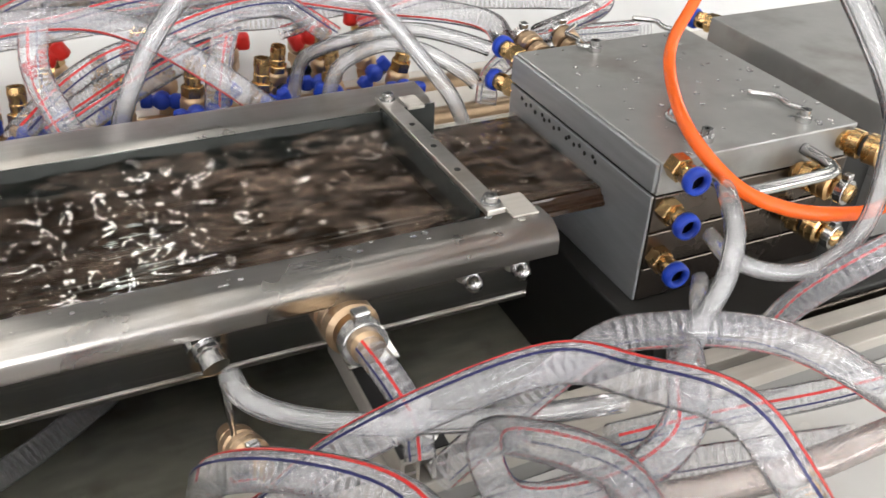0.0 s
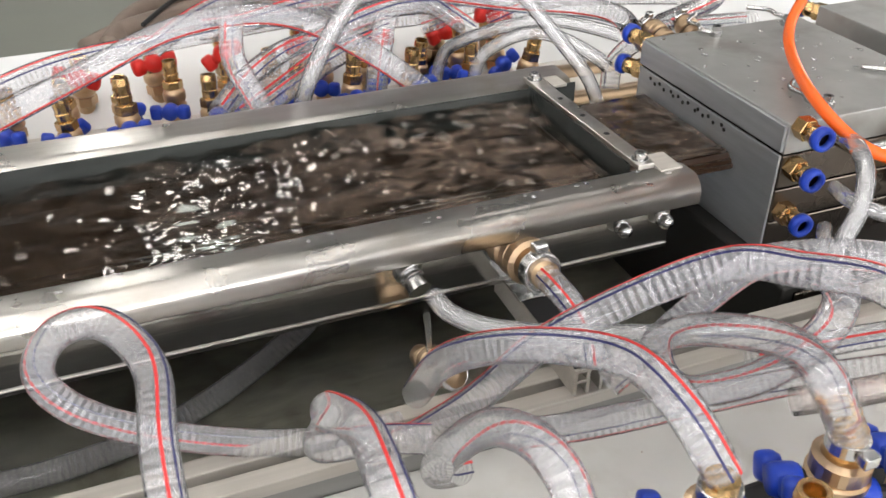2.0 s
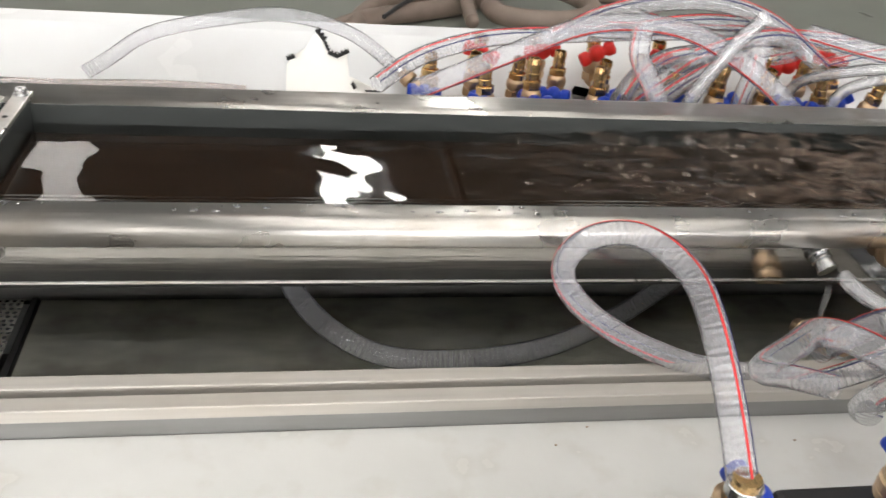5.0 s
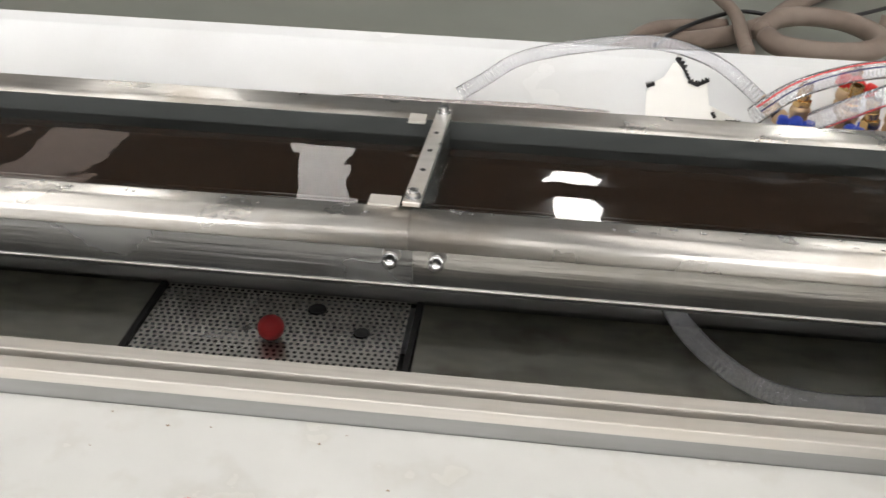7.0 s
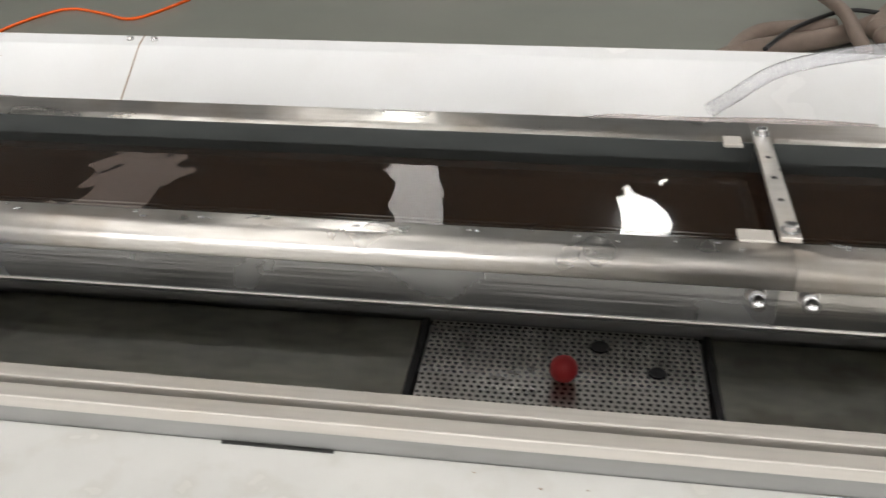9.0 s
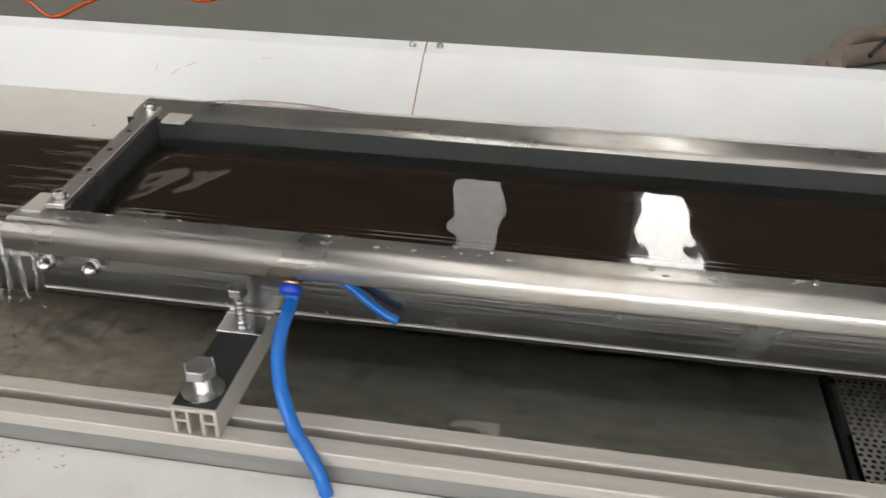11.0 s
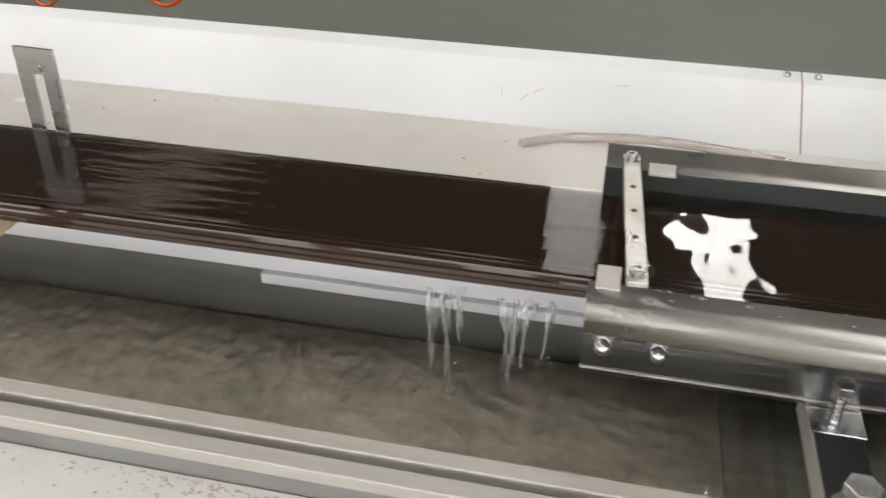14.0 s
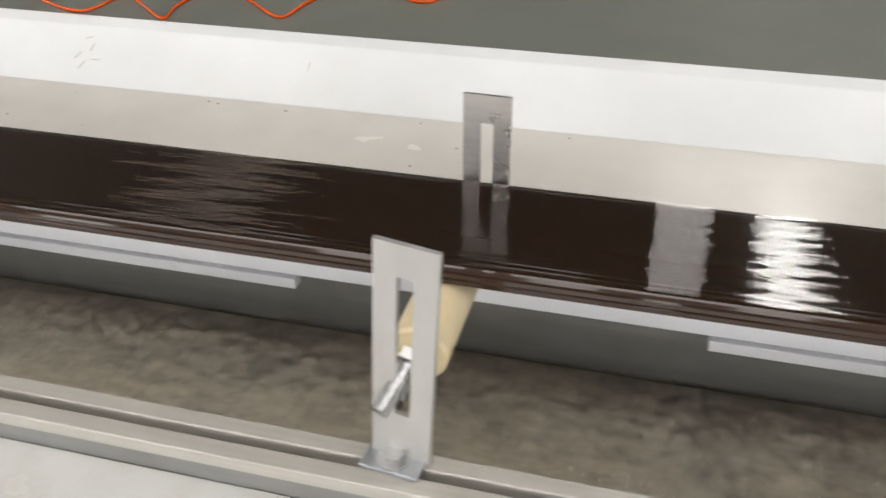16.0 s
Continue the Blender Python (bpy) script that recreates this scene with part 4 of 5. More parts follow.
for x, y in ((-0.13, 0.33), (-0.03, 0.35), (0.05, 0.33), (-0.24, 0.41), (0.0, 0.42), (0.07, 0.40)):
    b = bmesh.new()
    for k in range(7):
        a = 2 * math.pi * k / 7
        r = random.uniform(0.012, 0.026)
        b.verts.new((x + r * math.cos(a), y + r * math.sin(a), 0.9125))
    b.faces.new(b.verts[:])
    bmesh.ops.solidify(b, geom=b.faces[:], thickness=0.003)
    tagged(part("paper_scrap", b, PAPER), "torn white paper scrap between the valves", "paper", "paper scraps")


# front couplings
BAR_TOP = TOP + 0.064
fm = thing("valve_manifold", "black plastic manifold bar under the front valves", "manifold")
part("bar", box(-0.315, 0.09, -0.297, -0.232, BAR_TOP - 0.030, BAR_TOP, 0.004), BLACKPL, fm)
part("bar", box(-0.52, -0.3155, -0.297, -0.225, BAR_TOP - 0.052, BAR_TOP - 0.0222, 0.004), BLACKPL, fm)
for x in (-0.22, -0.08, 0.06):
    part("foot", box(x - 0.008, x + 0.008, -0.285, -0.240, TOP, BAR_TOP - 0.0295, 0.001), BLACKPL, fm)

def big_valve(x, y, turn, z):
    t = thing("hose_valve", "large brass hose valve with a blue lever", "valve", "hose valves", at=(x, y, z))
    t.scale = (0.87, 0.87, 0.87)
    part("foot", lathe([(0.0120, 0), (0.0120, 0.020)], 20), DULLBRASS, t)
    part("nut", lathe([(0.0150, 0.020), (0.0172, 0.0212), (0.0172, 0.026), (0.0162, 0.0266), (0.0172, 0.0272), (0.0172, 0.034), (0.0150, 0.0352)], 26), DULLBRASS, t)
    part("socket", lathe([(0.0145, 0.0352), (0.0160, 0.0362), (0.0160, 0.046), (0.0120, 0.048)], 24), DULLBRASS, t)
    part("tail", lathe([(0.0088, 0.048), (0.0088, 0.066)], 18), BRASS, t)
    part("clamp_band", lathe([(0.0106, 0.052), (0.0113, 0.0526), (0.0113, 0.0604), (0.0106, 0.061)], 24), CHROME, t)
    part("clamp_screw", box(-0.0050, 0.0050, -0.0185, -0.0108, 0.0525, 0.0605, 0.0015), CHROME, t)
    d = Vector((math.cos(radians(turn)), math.sin(radians(turn)), 0))
    stem = aim((0, 0, 0.028), d)
    part("stem", lathe([(0.006, 0.012), (0.006, 0.022)], 12, stem), BLACKPL, t)
    lever(t, stem @ pose(0, 0, 0.020, 0, 0, 25) @ Matrix.Scale(1.25, 4), BLUEPL, 0.019)
    return t


for x, y, turn in ((-0.3507, -0.2560, 35), (-0.2628, -0.2641, 40), (-0.1947, -0.2669, 150), (-0.1285, -0.2693, 150), (-0.0565, -0.2655, 160), (0.0011, -0.2676, 160)):
    big_valve(x, y, turn, BAR_TOP - (0.026 if x < -0.3 else 0.0) + 0.004)
for x, y, hgt in ((-0.4145, -0.2929, 0.052), (-0.3132, -0.2923, 0.052), (-0.2285, -0.2767, 0.056), (-0.1651, -0.2779, 0.056), (-0.0908, -0.2840, 0.058), (-0.0262, -0.2827, 0.056)):
    valve(x, y, BAR_TOP - (0.022 if x < -0.3 else 0.0), hgt * 0.92, BLUEPL, 160, (0, 0), scale=1.1)

# blue tube fitting on the trough wall
bf = thing("push_fitting", "small brass push fitting with a blue collar", "fitting", "push fittings")
m = aim((-1.4765, -0.014, 0.974), (0.0, -0.75, -0.66))
part("hex_body", hexagon(0.0068, -0.004, 0.010, m), BRASS, bf)
part("ring", lathe([(0.0062, 0.010), (0.0068, 0.011), (0.0068, 0.016), (0.0062, 0.017)], 18, m), BRASS, bf)
part("collar", lathe([(0.0048, 0.017), (0.0072, 0.0175), (0.0072, 0.023), (0.0048, 0.0235)], 18, m), BLUEPL, bf, "blue release collar", True)
plain_tube([(-1.4677, -0.0075, 0.9629), (-1.4602, -0.0024, 0.9608), (-1.4474, -0.0037, 0.9541), (-1.4308, -0.0087, 0.9441), (-1.4192, -0.0097, 0.9355), (-1.4087, -0.0105, 0.9308)], 0.0032, BLUETUBE, "air_tube", "short blue air tube under the lip")


# ---- support arm with hex bolts ----
def hex_bolt(at, head, shank, r, parent, name="hex_bolt"):
    x, y, z = at
    part(name, hexagon(r, 0, head, pose(x, y, z + shank)), CHROME, parent)
    part("shank", lathe([(r * 0.55, 0)] + [(r * (0.55 if k % 2 else 0.5), shank * k / 12) for k in range(1, 13)], 14, pose(x, y, z)), CHROME, parent)
    part("washer", lathe([(r * 1.35, 0), (r * 1.35, 0.0016), (r * 0.6, 0.0016)], 22, pose(x, y, z)), CHROME, parent)


def support_arm(dx):
    arm = thing("support_arm", "slotted aluminium support arm with hex bolts", "bracket", "support arms", at=(dx, 0.006, -0.0185))
    x0, x1 = -0.0148, 0.0148
    part("top_plate", box(x0, x1, -0.1115, 0.012, 0.9335, 0.9360, 0.0004), ALU, arm, "cut aluminium extrusion")
    for a, c in ((x0, x0 + 0.0022), (x1 - 0.0022, x1), (-0.0058, -0.0038), (0.0038, 0.0058)):
        part("web", box(a, c, -0.1112, 0.012, 0.9158, 0.9334), ALU, arm)
    part("shelf", box(x0 + 0.0023, -0.0059, -0.1110, 0.012, 0.9248, 0.9268), ALU, arm)
    part("shelf", box(0.0059, x1 - 0.0023, -0.1110, 0.012, 0.9248, 0.9268), ALU, arm)
    # Thin black strip over the front part of the top plate.
    part("dark_top_strip", box(x0 + 0.0005, x1 - 0.0005, -0.109, -0.034, 0.9361, 0.9372), BLACKPL, arm, "dark top face")
    part("foot_plate", box(x0 - 0.0015, x1 + 0.0015, -0.0335, 0.02, 0.9361, 0.9380, 0.0004), MIRROR, arm, "thin stainless foot plate")
    hex_bolt((0, -0.094, 0.9373), 0.0075, 0.013, 0.0102, arm)
    hex_bolt((-0.0015, -0.0225, 0.9381), 0.0065, 0.024, 0.0072, arm)
    part("bolt_slot", lathe([(0.007, 0), (0.007, 0.0004)], 16, pose(0, -0.079, 0.9373)), DARK, arm)
    return arm


support_arm(-1.518)
support_arm(-0.088)

# ---- roller brackets ----
def slotted_plate(parent, name, m, w, h, sw, s0, s1, t=0.003, material=None):
    b = bmesh.new()
    for x0, x1, z0, z1 in ((-w / 2, -sw / 2, 0, h), (sw / 2, w / 2, 0, h), (-sw / 2, sw / 2, 0, s0), (-sw / 2, sw / 2, s1, h)):
        add(b, box(x0, x1, -t / 2, t / 2, z0, z1))
    bmesh.ops.remove_doubles(b, verts=b.verts[:], dist=1e-5)
    b.transform(m)
    return part(name, b, material or STEEL, parent)


rb = thing("roller_bracket", "slotted steel bracket, lightened in colour, holding a roller", "bracket")
m = pose(-2.152, -0.080, 0.899, 2.0, 4.0, -6)
# Upright carries its bright reflection in the colour.
slotted_plate(rb, "upright", m, 0.038, 0.158, 0.0095, 0.036, 0.137, 0.0032, BRIGHTPLATE)
b = box(-0.019, 0.019, -0.020, 0.002, 0, 0.003, 0.0006)
b.transform(pose(-2.154, -0.076, 0.8972, 0, 0, -6))
part("foot", b, ENDSTEEL, rb)
part("foot_bolt", hexagon(0.0075, 0, 0.006, pose(-2.155, -0.086, 0.9002)), CHROME, rb)
part("foot_washer", lathe([(0.010, 0), (0.010, 0.0016), (0.004, 0.0016)], 18, pose(-2.155, -0.086, 0.9002)), CHROME, rb)
thread = aim((-2.150, -0.073, 0.961), (-0.35, -1, -0.55))
part("threaded_stud", lathe([(0.0058 if k % 2 else 0.0050, 0.001 * k) for k in range(-4, 30)], 14, thread), CHROME, rb)
part("stud_nut", hexagon(0.0092, -0.012, -0.004, thread), CHROME, rb)
ro = thing("roller", "cream nylon roller under the board", "roller")
part("barrel", lathe([(0.004, 0), (0.0185, 0.0), (0.0205, 0.002), (0.0205, 0.160), (0.0185, 0.162)], 28, aim((-2.157, -0.026, 0.9345), (0, 1, 0))), CREAM, ro, smooth=False)
part("axle", lathe([(0.0052 if k % 2 else 0.0046, 0.0012 * k) for k in range(44)], 12, aim((-2.156, -0.073, 0.9345), (0, 1, 0))), CHROME, ro, "threaded steel axle")
rb2 = thing("roller_bracket", "slotted grey steel bracket behind the board", "bracket")
slotted_plate(rb2, "upright", pose(-2.154, 0.1625, 0.8976, 0, 0, -3), 0.038, 0.141, 0.0105, 0.02, 0.118, 0.003)

# ---- drain plate ----
pl = thing("drain_plate", "perforated stainless drain plate in the basin", "plate")
b = bmesh.new()
PX, PY = 0.0064, 0.0060
nx, ny = int((PLATE_X1 - PLATE_X0) / PX), int(0.231 / PY)
hr = 0.0020
for i in range(nx):
    for j in range(ny):
        cx, cy = PLATE_X0 + (i + 0.5) * PX, -0.0725 + (j + 0.5) * PY
        out = [b.verts.new((cx + dx * PX / 2, cy + dy * PY / 2, 0.797)) for dx, dy in ((-1, -1), (0, -1), (1, -1), (1, 0), (1, 1), (0, 1), (-1, 1), (-1, 0))]
        sx = PX / 4 * (1 if j % 2 else -1)
        inn = [b.verts.new((cx + sx * 0.6 + hr * math.cos(a), cy + hr * math.sin(a), 0.797)) for a in (math.pi * (1.25 + 0.25 * k) for k in range(8))]
        for k in range(8):
            b.faces.new((out[k], out[(k + 1) % 8], inn[(k + 1) % 8], inn[k]))
part("perforated_sheet", b, mat("drain_sheet", (0.50, 0.48, 0.43), 0.30, 0.9, 0.15, 60, dirt=(0.2, 0.19, 0.17), dirt_scale=18, dirt_amount=0.6), pl, "worn perforated sheet")
for dims in ((PLATE_X0 - 0.010, PLATE_X0 - 0.004, -0.0733, 0.17, 0.786, 0.797), (PLATE_X1 + 0.004, PLATE_X1 + 0.010, -0.0733, 0.17, 0.786, 0.797), (PLATE_X0 - 0.004, PLATE_X1 + 0.004, 0.162, 0.168, 0.786, 0.799)):
    part("frame", box(*dims, 0.0006), DARK, pl, "dark frame edge")
for x, y, r in ((-0.862, 0.098, 0.0085), (-0.911, 0.130, 0.0095)):
    part("worn_hole", lathe([(r, 0), (r * 0.9, 0.0015), (0.0002, 0.002)], 9, pose(x, y, 0.7972)), BLACKPL, pl, "dark clogged hole")
ballb = bmesh.new()
bmesh.ops.create_icosphere(ballb, subdivisions=3, radius=0.0122, matrix=Matrix.Translation((-0.942, 0.080, 0.8094)))
tagged(part("red_ball", ballb, BALLRED, None, "", True), "matt red plastic ball resting on the drain plate", "ball")

# ---- torn sticker, stains ----
slope = math.atan2(0.9465 - BACK + 0.001, 0.4870 - 0.4145)
st = thing("torn_sticker", "torn white sticker with curled dark edges on the panel", "sticker")
outline = [(-0.037, -0.030), (0.075, -0.030), (0.074, -0.016), (0.041, -0.014), (0.036, 0.002), (0.034, 0.026), (0.025, 0.027), (0.016, 0.021), (0.008, 0.031), (0.003, 0.049), (-0.005, 0.047), (-0.015, 0.031), (-0.020, 0.017), (-0.028, 0.023), (-0.036, 0.012)]
m = pose(-0.553, 0.432, BACK + 0.0122, math.degrees(slope) + 4, 0, 0) @ Matrix.Diagonal((1, 1.2, 1, 1))
b = bmesh.new()
sheet_faces = [b.faces.new([b.verts.new((x, y, 0)) for x, y in outline])]
bmesh.ops.triangulate(b, faces=sheet_faces)
bmesh.ops.recalc_face_normals(b, faces=b.faces[:])
if b.faces[0].normal.z < 0:
    bmesh.ops.reverse_faces(b, faces=b.faces[:])
b.transform(m)
part("paper", b, PAPER, st)
random.seed(17)
for x, y, w, h, a in ((0.003, 0.046, 0.016, 0.006, -50), (0.010, 0.034, 0.012, 0.004, -65), (0.018, 0.024, 0.013, 0.005, -20), (0.030, 0.026, 0.014, 0.005, 25), (-0.031, 0.019, 0.010, 0.005, 20), (0.040, -0.010, 0.007, 0.004, -60), (0.062, -0.015, 0.016, 0.002, 0)):
    b = bmesh.new()
    n = 7
    rows = [[b.verts.new((w * (k / (n - 1) - 0.5), h * (math.sin(q) * (0.6 + 0.4 * math.sin(3.0 * k + q))) - h * 0.3, h * 0.7 * (1 - math.cos(q)))) for k in range(n)] for q in (0.0, 0.7, 1.4, 2.1)]
    for r0, r1 in zip(rows, rows[1:]):
        for k in range(n - 1):
            b.faces.new((r0[k], r0[k + 1], r1[k + 1], r1[k]))
    b.transform(m @ pose(x, y, 0.0008, 0, 0, a))
    part("curled_edge", b, BLACKPL, st, "dark curled edge", True)

random.seed(21)


def blot(name, x, y, z, r, material, label):
    b = lathe([(r, 0), (r * 0.9, 0.0004), (0.0002, 0.0005)], 11, pose(x, y, z) @ Matrix.Diagonal((1, 0.7, 1, 1)))
    for v in b.verts:
        k = 1 + 0.35 * noise.noise((v.co.x * 300, v.co.y * 300, 0))
        v.co.x, v.co.y = x + (v.co.x - x) * k, y + (v.co.y - y) * k
    return tagged(part(name, b, material), label, "stain", "stains")


for x, y, r in ((-0.916, -0.188, 0.004),):
    blot("rust_spot", x, y, TOP + 0.0001, r, ORANGE if r > 0.0035 else STAIN, "small rusty orange spot on the sheet")
b = bmesh.new()
for k in range(420):
    x = random.choice((random.uniform(-2.05, -1.60), random.gauss(-1.88, 0.04), random.gauss(-1.74, 0.03)))
    y, r = -0.1105 - abs(random.gauss(0, 0.011)), random.uniform(0.0004, 0.0019)
    ring = [b.verts.new((x + r * random.uniform(0.5, 1.3) * math.cos(q), y + r * random.uniform(0.4, 0.9) * math.sin(q), TOP + 0.0004)) for q in (2 * math.pi * c / 7 for c in range(7))]
    tip = b.verts.new((x, y, TOP + 0.0004 + 0.4 * r))
    for c in range(7):
        b.faces.new((ring[c], ring[(c + 1) % 7], tip))
tagged(part("grime", b, SCUFF), "brown crusted grime along the rail", "grime", kind="stuff")
for x, y, a in ((-1.79, 0.512, 30), (-1.805, 0.500, 50), (-1.83, 0.505, 100), (-1.70, 0.53, 10), (-2.46, 0.52, 90), (-2.75, 0.49, 70), (-2.76, 0.505, 60), (-2.745, 0.52, 80), (-2.735, 0.50, 0), (-2.755, 0.535, 20)):
    b = box(-0.006, 0.006, -0.0003, 0.0003, 0, 0.0004)
    x, y = x + 0.03, 0.4145 + (y - 0.4605) * 0.76
    t = (y - 0.4145) / (0.4870 - 0.4145)
    b.transform(pose(x, y, BACK - 0.001 + t * (0.9465 - BACK + 0.001) + 0.0007, math.degrees(slope), 0, 0) @ pose(0, 0, 0, 0, 0, a))
    tagged(part("scuff_mark", b, SCUFF), "brown scuff mark on the rear panel", "stain", "scuffs")

for k in range(40):
    x, y = random.uniform(-3.2, -0.55), random.uniform(0.29, 0.405)
    blot("grime_speck", x, y, BACK + 0.0001, random.uniform(0.0006, 0.0022), STAIN, "small brown grime speck on the back sheet")
for k in range(12):
    x, y = random.uniform(-1.0, 0.1), -0.112 - abs(random.gauss(0, 0.03))
    blot("grime_speck", x, y, TOP + 0.0001, random.uniform(0.0005, 0.0012), STAIN, "small brown grime speck on the front sheet")

# ---- block latches and handle ----
for x, y, s in ((0.152, -0.004, 1), (0.236, -0.004, -1), (0.168, 0.155, 1), (0.245, 0.155, -1)):
    lt = thing("latch", "bright steel swivel latch on the block", "latch", "latches")
    path = smooth_path([(x, y, 1.0160), (x - 0.010 * s, y + 0.008, 1.0162), (x - 0.004 * s, y + 0.020, 1.0162), (x - 0.006 * s, y + 0.034, 1.0164), (x + 0.010 * s, y + 0.046, 1.0168)], 0.003)
    part("rod", ring_sweep(path, 0.0022, 8, True, frames_of(path)), CHROME, lt, smooth=True)
    part("pivot", lathe([(0.0055, 0), (0.0055, 0.004), (0.0038, 0.0045), (0.0038, 0.009), (0.0018, 0.009), (0.0016, 0.006)], 14, pose(x, y, 1.0131)), CHROME, lt)
hd = thing("pull_handle", "bent stainless rod handle on the block", "handle")
path = smooth_path([(0.140, -0.019, 1.0015), (0.140, -0.045, 1.0015), (0.146, -0.053, 1.0015), (0.185, -0.054, 1.0015), (0.218, -0.053, 1.0015), (0.226, -0.045, 1.0015), (0.226, -0.019, 1.0015)], 0.003)
part("rod", ring_sweep(path, 0.0042, 12, True, frames_of(path)), CHROME, hd, smooth=True)

# ---- water ----
def ruffle(x, y):
    return 0.00012 + 0.0017 * churn(x) + 0.0006 * max(0.0, 1 - abs(x + 0.27) / 0.12)


def heap(x, y):
    """Water piles up towards the back wall where it boils in from the block."""
    return 0.0075 * churn(x - 0.12) * max(0.0, (y - 0.085) / 0.07) ** 1.5 + 0.002 * churn(x)


WATER_A = tagged(part("trough_water", wavy(-0.46, -0.010, 0.0036, 0.1521, 0.9755, 0.0022, ruffle, (44, 68), 0.0, 0.0012, heap), WILD, None, "", True), "churning clear water over the brown board", "water", kind="stuff")
WATER_C = tagged(part("trough_water", wavy(-0.792, -0.46, 0.0036, 0.1521, 0.9755, 0.0030, ruffle, (30, 45), 0.0, 0.0007, heap), CALM, None, "", True), "slowly heaving clear water over the brown board", "water", kind="stuff")
WATER_B = tagged(part("trough_water", wavy(-1.636, -0.812, 0.0036, 0.1521, 0.9755, 0.005, lambda x, y: 0.00022 + 0.0006 * max(0, min(1, (-1.46 - x) / 0.1)), (38, 26), 3.0), CALM, None, "", True), "calm clear water over the brown board", "water", kind="stuff")
FILM = tagged(part("water_film", wavy(0.008, 0.1040, 0.034, 0.158, 0.9685, 0.0026, lambda x, y: 0.0016, (70, 90), 5.0), WILD, None, "", True), "thin churning water film on the board", "water", kind="stuff")
BASIN_A = tagged(part("basin_water", wavy(PLATE_X1 + 0.011, 0.088, -0.0733, 0.1575, 0.7985, 0.006, lambda x, y: 0.00035, (15, 19), 9.0), CALM, None, "", True), "shallow water standing in the basin", "water", kind="stuff")
BASIN_B = tagged(part("basin_water", wavy(-1.52, PLATE_X0 - 0.0105, -0.0733, 0.1575, 0.7985, 0.006, lambda x, y: 0.00022, (26, 34), 12.0), CALM, None, "", True), "shallow water standing in the basin", "water", kind="stuff")
BASIN_C = tagged(part("basin_water", wavy(-2.9, -1.52, -0.0733, 0.1575, 0.7985, 0.0032, lambda x, y: 0.0003 + 0.0036 * max(0, min(1, (-1.52 - x) / 0.12)), (105, 62), 12.0), SHALLOW, None, "", True), "shallow water rushing through the basin", "water", kind="stuff")
STREAMS = []
random.seed(3)
for x, wide, long in ((-1.779, 0.011, 0.070), (-1.771, 0.006, 0.088), (-1.764, 0.008, 0.055), (-1.728, 0.010, 0.082), (-1.720, 0.007, 0.060), (-1.712, 0.012, 0.074), (-1.697, 0.005, 0.050)):
    b = bmesh.new()
    for strand in range(5):
        prev = None
        n = 10
        lean, start = random.uniform(-wide, wide), random.uniform(-wide, wide) * 0.8
        ends = random.uniform(0.45, 1.0)
        for k in range(n + 1):
            f = k / n * ends
            w = 0.0016 * (1.1 - 0.8 * k / n) * random.uniform(0.35, 1.5)
            c = Vector((start * (1 - f) ** 2 + lean * f * f * 0.5 + 0.0012 * math.sin(14 * f + strand), -0.012 * f + 0.002 * math.sin(9 * f + strand), -long * f ** 1.25))
            ring = [b.verts.new(c + Vector((w * math.cos(a), w * 0.6 * math.sin(a), 0))) for a in (2 * math.pi * j / 6 for j in range(6))]
            if prev:
                for j in range(6):
                    b.faces.new((prev[j], prev[(j + 1) % 6], ring[(j + 1) % 6], ring[j]))
            prev = ring
    for k in range(7):
        bmesh.ops.create_icosphere(b, subdivisions=1, radius=random.uniform(0.0006, 0.0014), matrix=Matrix.Translation((random.uniform(-wide, wide), random.uniform(-0.016, 0.0), -long * random.uniform(0.6, 1.25))))
    ob = tagged(part("water_stream", b, DROPS, None, "", True), "broken stream of water falling from the board", "water stream", "water streams")
    ob.location = (x, 0.024, 0.952)
    STREAMS.append(ob)
b = bmesh.new()
prev = None
for k in range(13):
    f = k / 12
    w = 0.0026 * (1 - 0.4 * f) * random.uniform(0.7, 1.3)
    c = Vector((0.004 * f, -0.004 * f, -0.13 * f))
    ring = [b.verts.new(c + Vector((w * math.cos(a), w * math.sin(a), 0))) for a in (2 * math.pi * j / 7 for j in range(7))]
    if prev:
        for j in range(7):
            b.faces.new((prev[j], prev[(j + 1) % 7], ring[(j + 1) % 7], ring[j]))
    prev = ring
drip = tagged(part("water_stream", b, DROPS, None, "", True), "thin stream of water dripping from the nipple", "water stream", "water streams")
drip.location = (-0.180, -0.044, 0.948)
STREAMS.append(drip)

BOARD_FILM = tagged(part("board_film", wavy(-4.6, -1.653, 0.0365, 0.158, 0.9672, 0.0055, lambda x, y: 0.00014, (9, 62), 21.0), FILMWATER, None, "", True), "thin rippled water film on the brown board", "water", kind="stuff")

# drops on the trough lips
random.seed(31)
drop_mesh = None
for t, x0, x1 in ((TROUGH_A, -0.80, 0.025), (TROUGH_B, -1.67, -0.81)):
    for k in range(70):
        r = random.uniform(0.0007, 0.0019)
        if drop_mesh is None:
            d = part("water_drop", lathe([(1.0, 0), (0.85, 0.28), (0.0001, 0.42)], 9), DROPS, t, smooth=True)
            drop_mesh = d.data
        else:
            d = new("water_drop", drop_mesh)
            d.parent = t
        y = random.uniform(-0.022, -0.004)
        d.matrix_basis = Matrix.LocRotScale((random.uniform(x0, x1), y, 0.9912 if y < -0.006 else 0.9903), None, (r * random.uniform(0.8, 2.0), r, r))
crack = tagged(part("edge_crack", box(-1.165, -1.088, -0.1105, -0.1075, TOP - 0.001, TOP + 0.0008, 0.0003), DARK), "dark torn sealant gap along the rail", "crack")

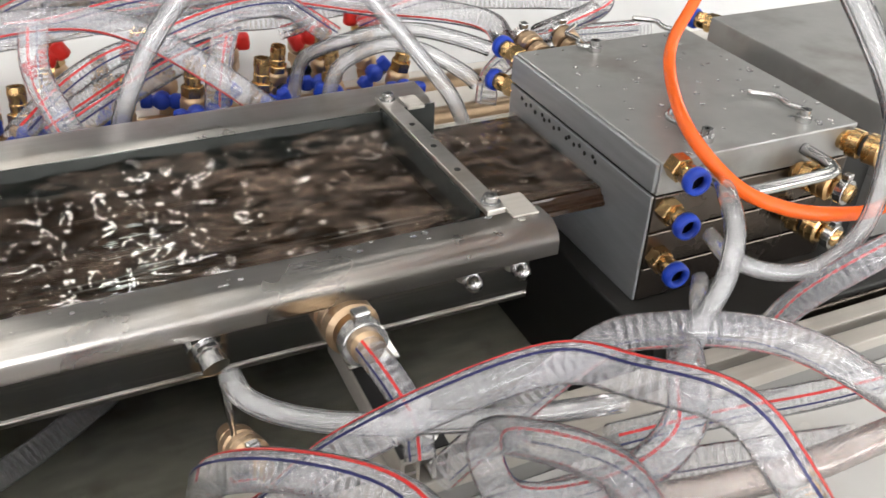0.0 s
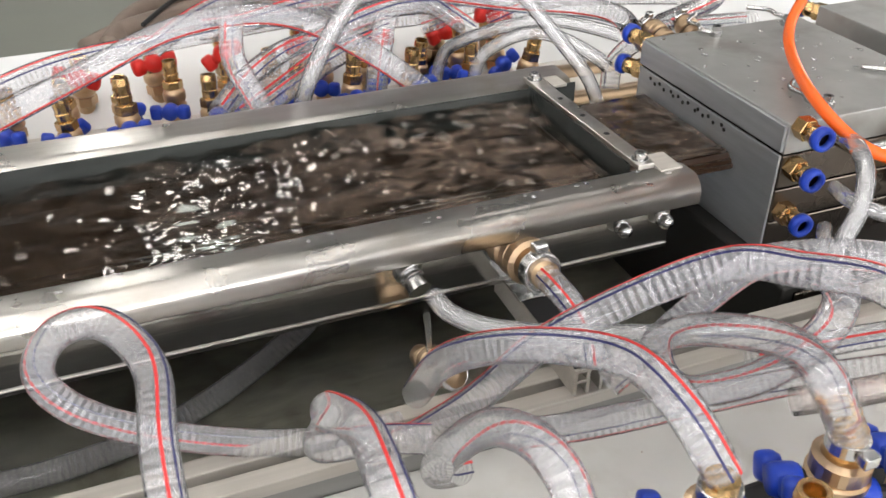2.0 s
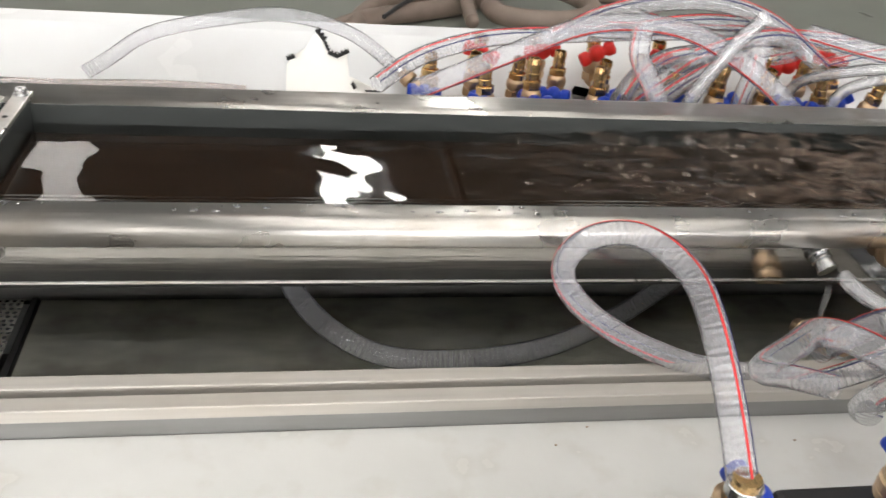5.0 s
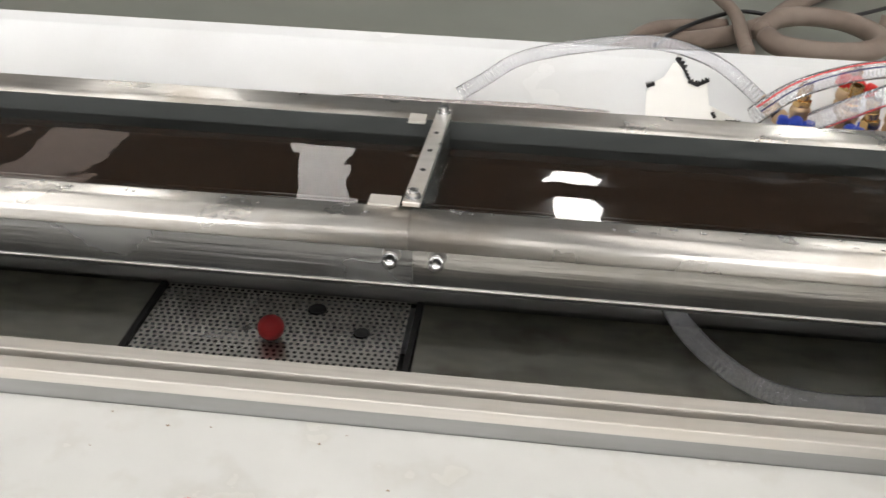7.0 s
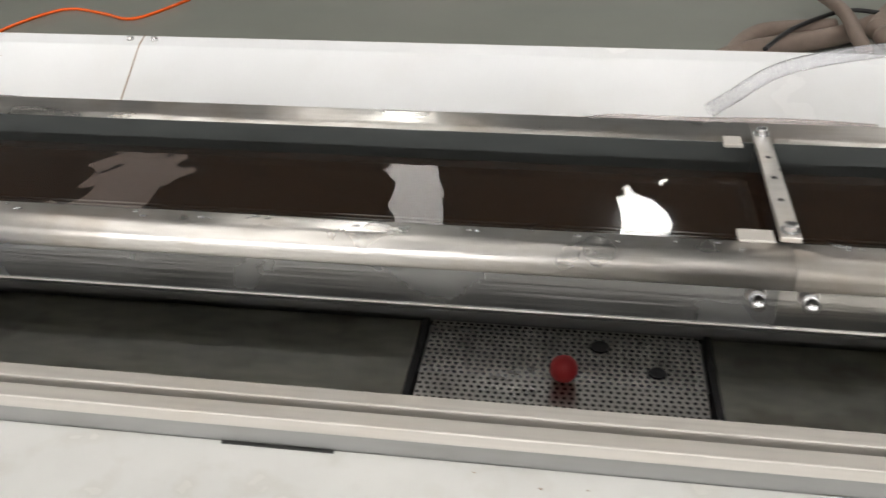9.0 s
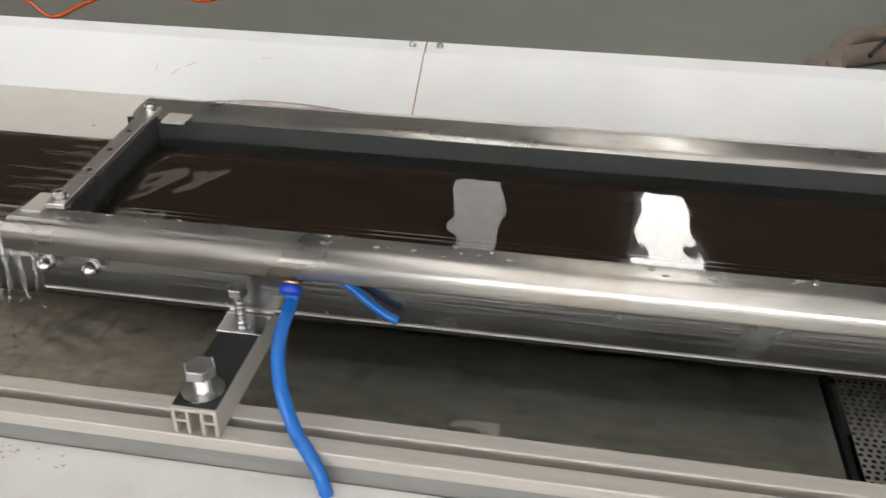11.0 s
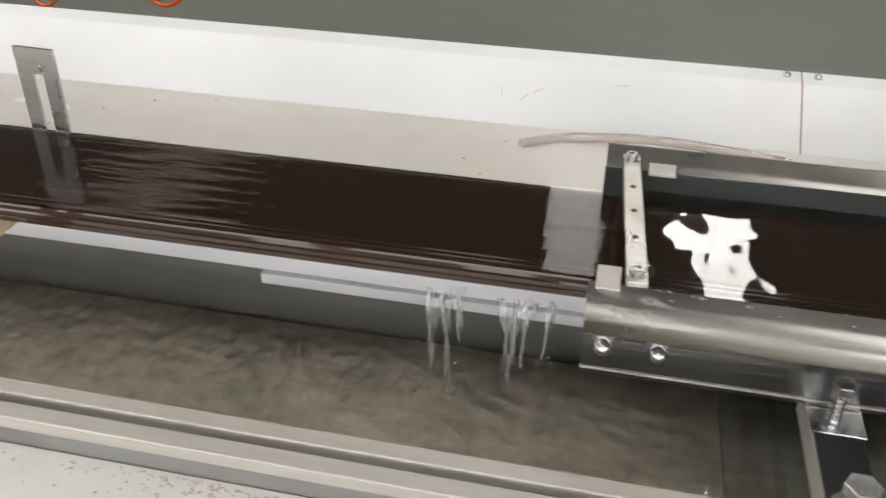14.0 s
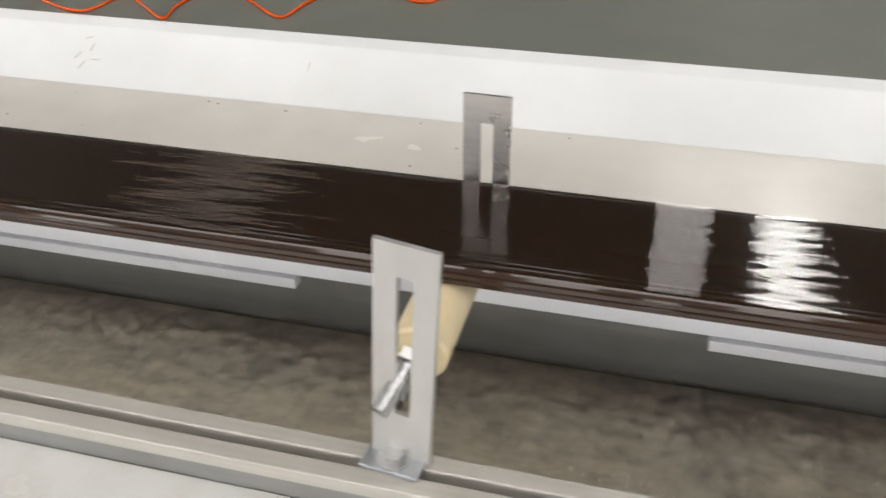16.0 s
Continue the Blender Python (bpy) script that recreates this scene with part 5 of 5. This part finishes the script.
# ---- bay lamp and added roof strips ----
# Fill strips added under the roof, never in view.
for k, (x, y0, y1) in enumerate(((3.6, -2.0, 8.0), (-10.0, -6.0, 7.0), (-3.3, -12.0, 1.0), (3.4, -12.0, -3.0), (10.0, -8.0, 7.0), (-7.0, -12.0, 4.0), (0.0, -12.0, 4.0))):
    tagged(part("glow_strip", box(x - 0.55, x + 0.55, y0, y1, ROOF_Z - 0.06, ROOF_Z - 0.02), OVERHEAD if y0 < -5 else PALEGLOW), "unseen glowing roof strip added as fill light", "roof light", "roof lights")
tagged(part("bay_lamp", box(0.08, 1.0, 10.6, 17.9, ROOF_Z - 0.12, ROOF_Z - 0.04), LAMP), "bright white bay lamp under the roof", "lamp")
# Unseen glowing strip, added only to be mirrored in water and floor.
tagged(part("reflection_strip", box(-2.0, -1.7, 4.0, 4.04, 2.4, ROOF_Z - 0.02), PALEGLOW), "narrow glowing strip added for the pale reflection in the water", "light strip")
# Warm strip out of view, added so the ripples mirror something.
tagged(part("glow_strip", box(-12.4, -10.6, 8.0, 22.0, ROOF_Z - 0.06, ROOF_Z - 0.02), WARMGLOW), "dim warm glowing strip added for the ripples to reflect", "roof light", "roof lights")


def motions():
    """Everything that moves: the board creeps on, the water sways and the streams quiver."""
    walk(board, [(0.0, pose(0, 0, 0)), (16.0, pose(-0.16, 0, 0))])
    times = [0.25 * k for k in range(65)]
    walk(WATER_A, [(t, pose(0.008 * math.sin(5.3 * t) + 0.002 * math.sin(13 * t), 0, 0.0012 * math.sin(7.1 * t), 0, 0, 0)) for t in times])
    walk(WATER_B, [(t, pose(0.007 * math.sin(2.1 * t), 0, 0.0003 * math.sin(4.0 * t))) for t in times])
    walk(BOARD_FILM, [(t, pose(0.02 * math.sin(1.3 * t), 0, 0.00005 * math.sin(5.0 * t))) for t in times])
    walk(FILM, [(t, pose(0.004 * math.sin(6.0 * t), 0, 0.0005 * math.sin(9.0 * t))) for t in times])
    walk(gap, [(t, pose(0, 0.0, 0.0006 * math.sin(8.0 * t))) for t in times])
    walk(BASIN_A, [(t, pose(0.003 * math.sin(2.7 * t), 0, 0.0003 * math.sin(3.0 * t))) for t in times])
    walk(WATER_C, [(t, pose(0.006 * math.sin(4.1 * t), 0, 0.0006 * math.sin(6.0 * t))) for t in times])
    walk(BASIN_C, [(t, pose(0.006 * math.sin(5.1 * t), 0, 0.0005 * math.sin(7.0 * t))) for t in times])
    walk(BASIN_B, [(t, pose(0.004 * math.sin(3.9 * t), 0, 0.0004 * math.sin(5.0 * t))) for t in times])
    for k, ob in enumerate(STREAMS):
        base = ob.location.copy()
        walk(ob, [(t, pose(base.x + 0.002 * math.sin(6.3 * t + k), base.y, base.z - 0.004 + 0.004 * math.sin(11.0 * t + 2.0 * k), 0, 0, 30 * math.sin(3.1 * t + k))) for t in times])


motions()
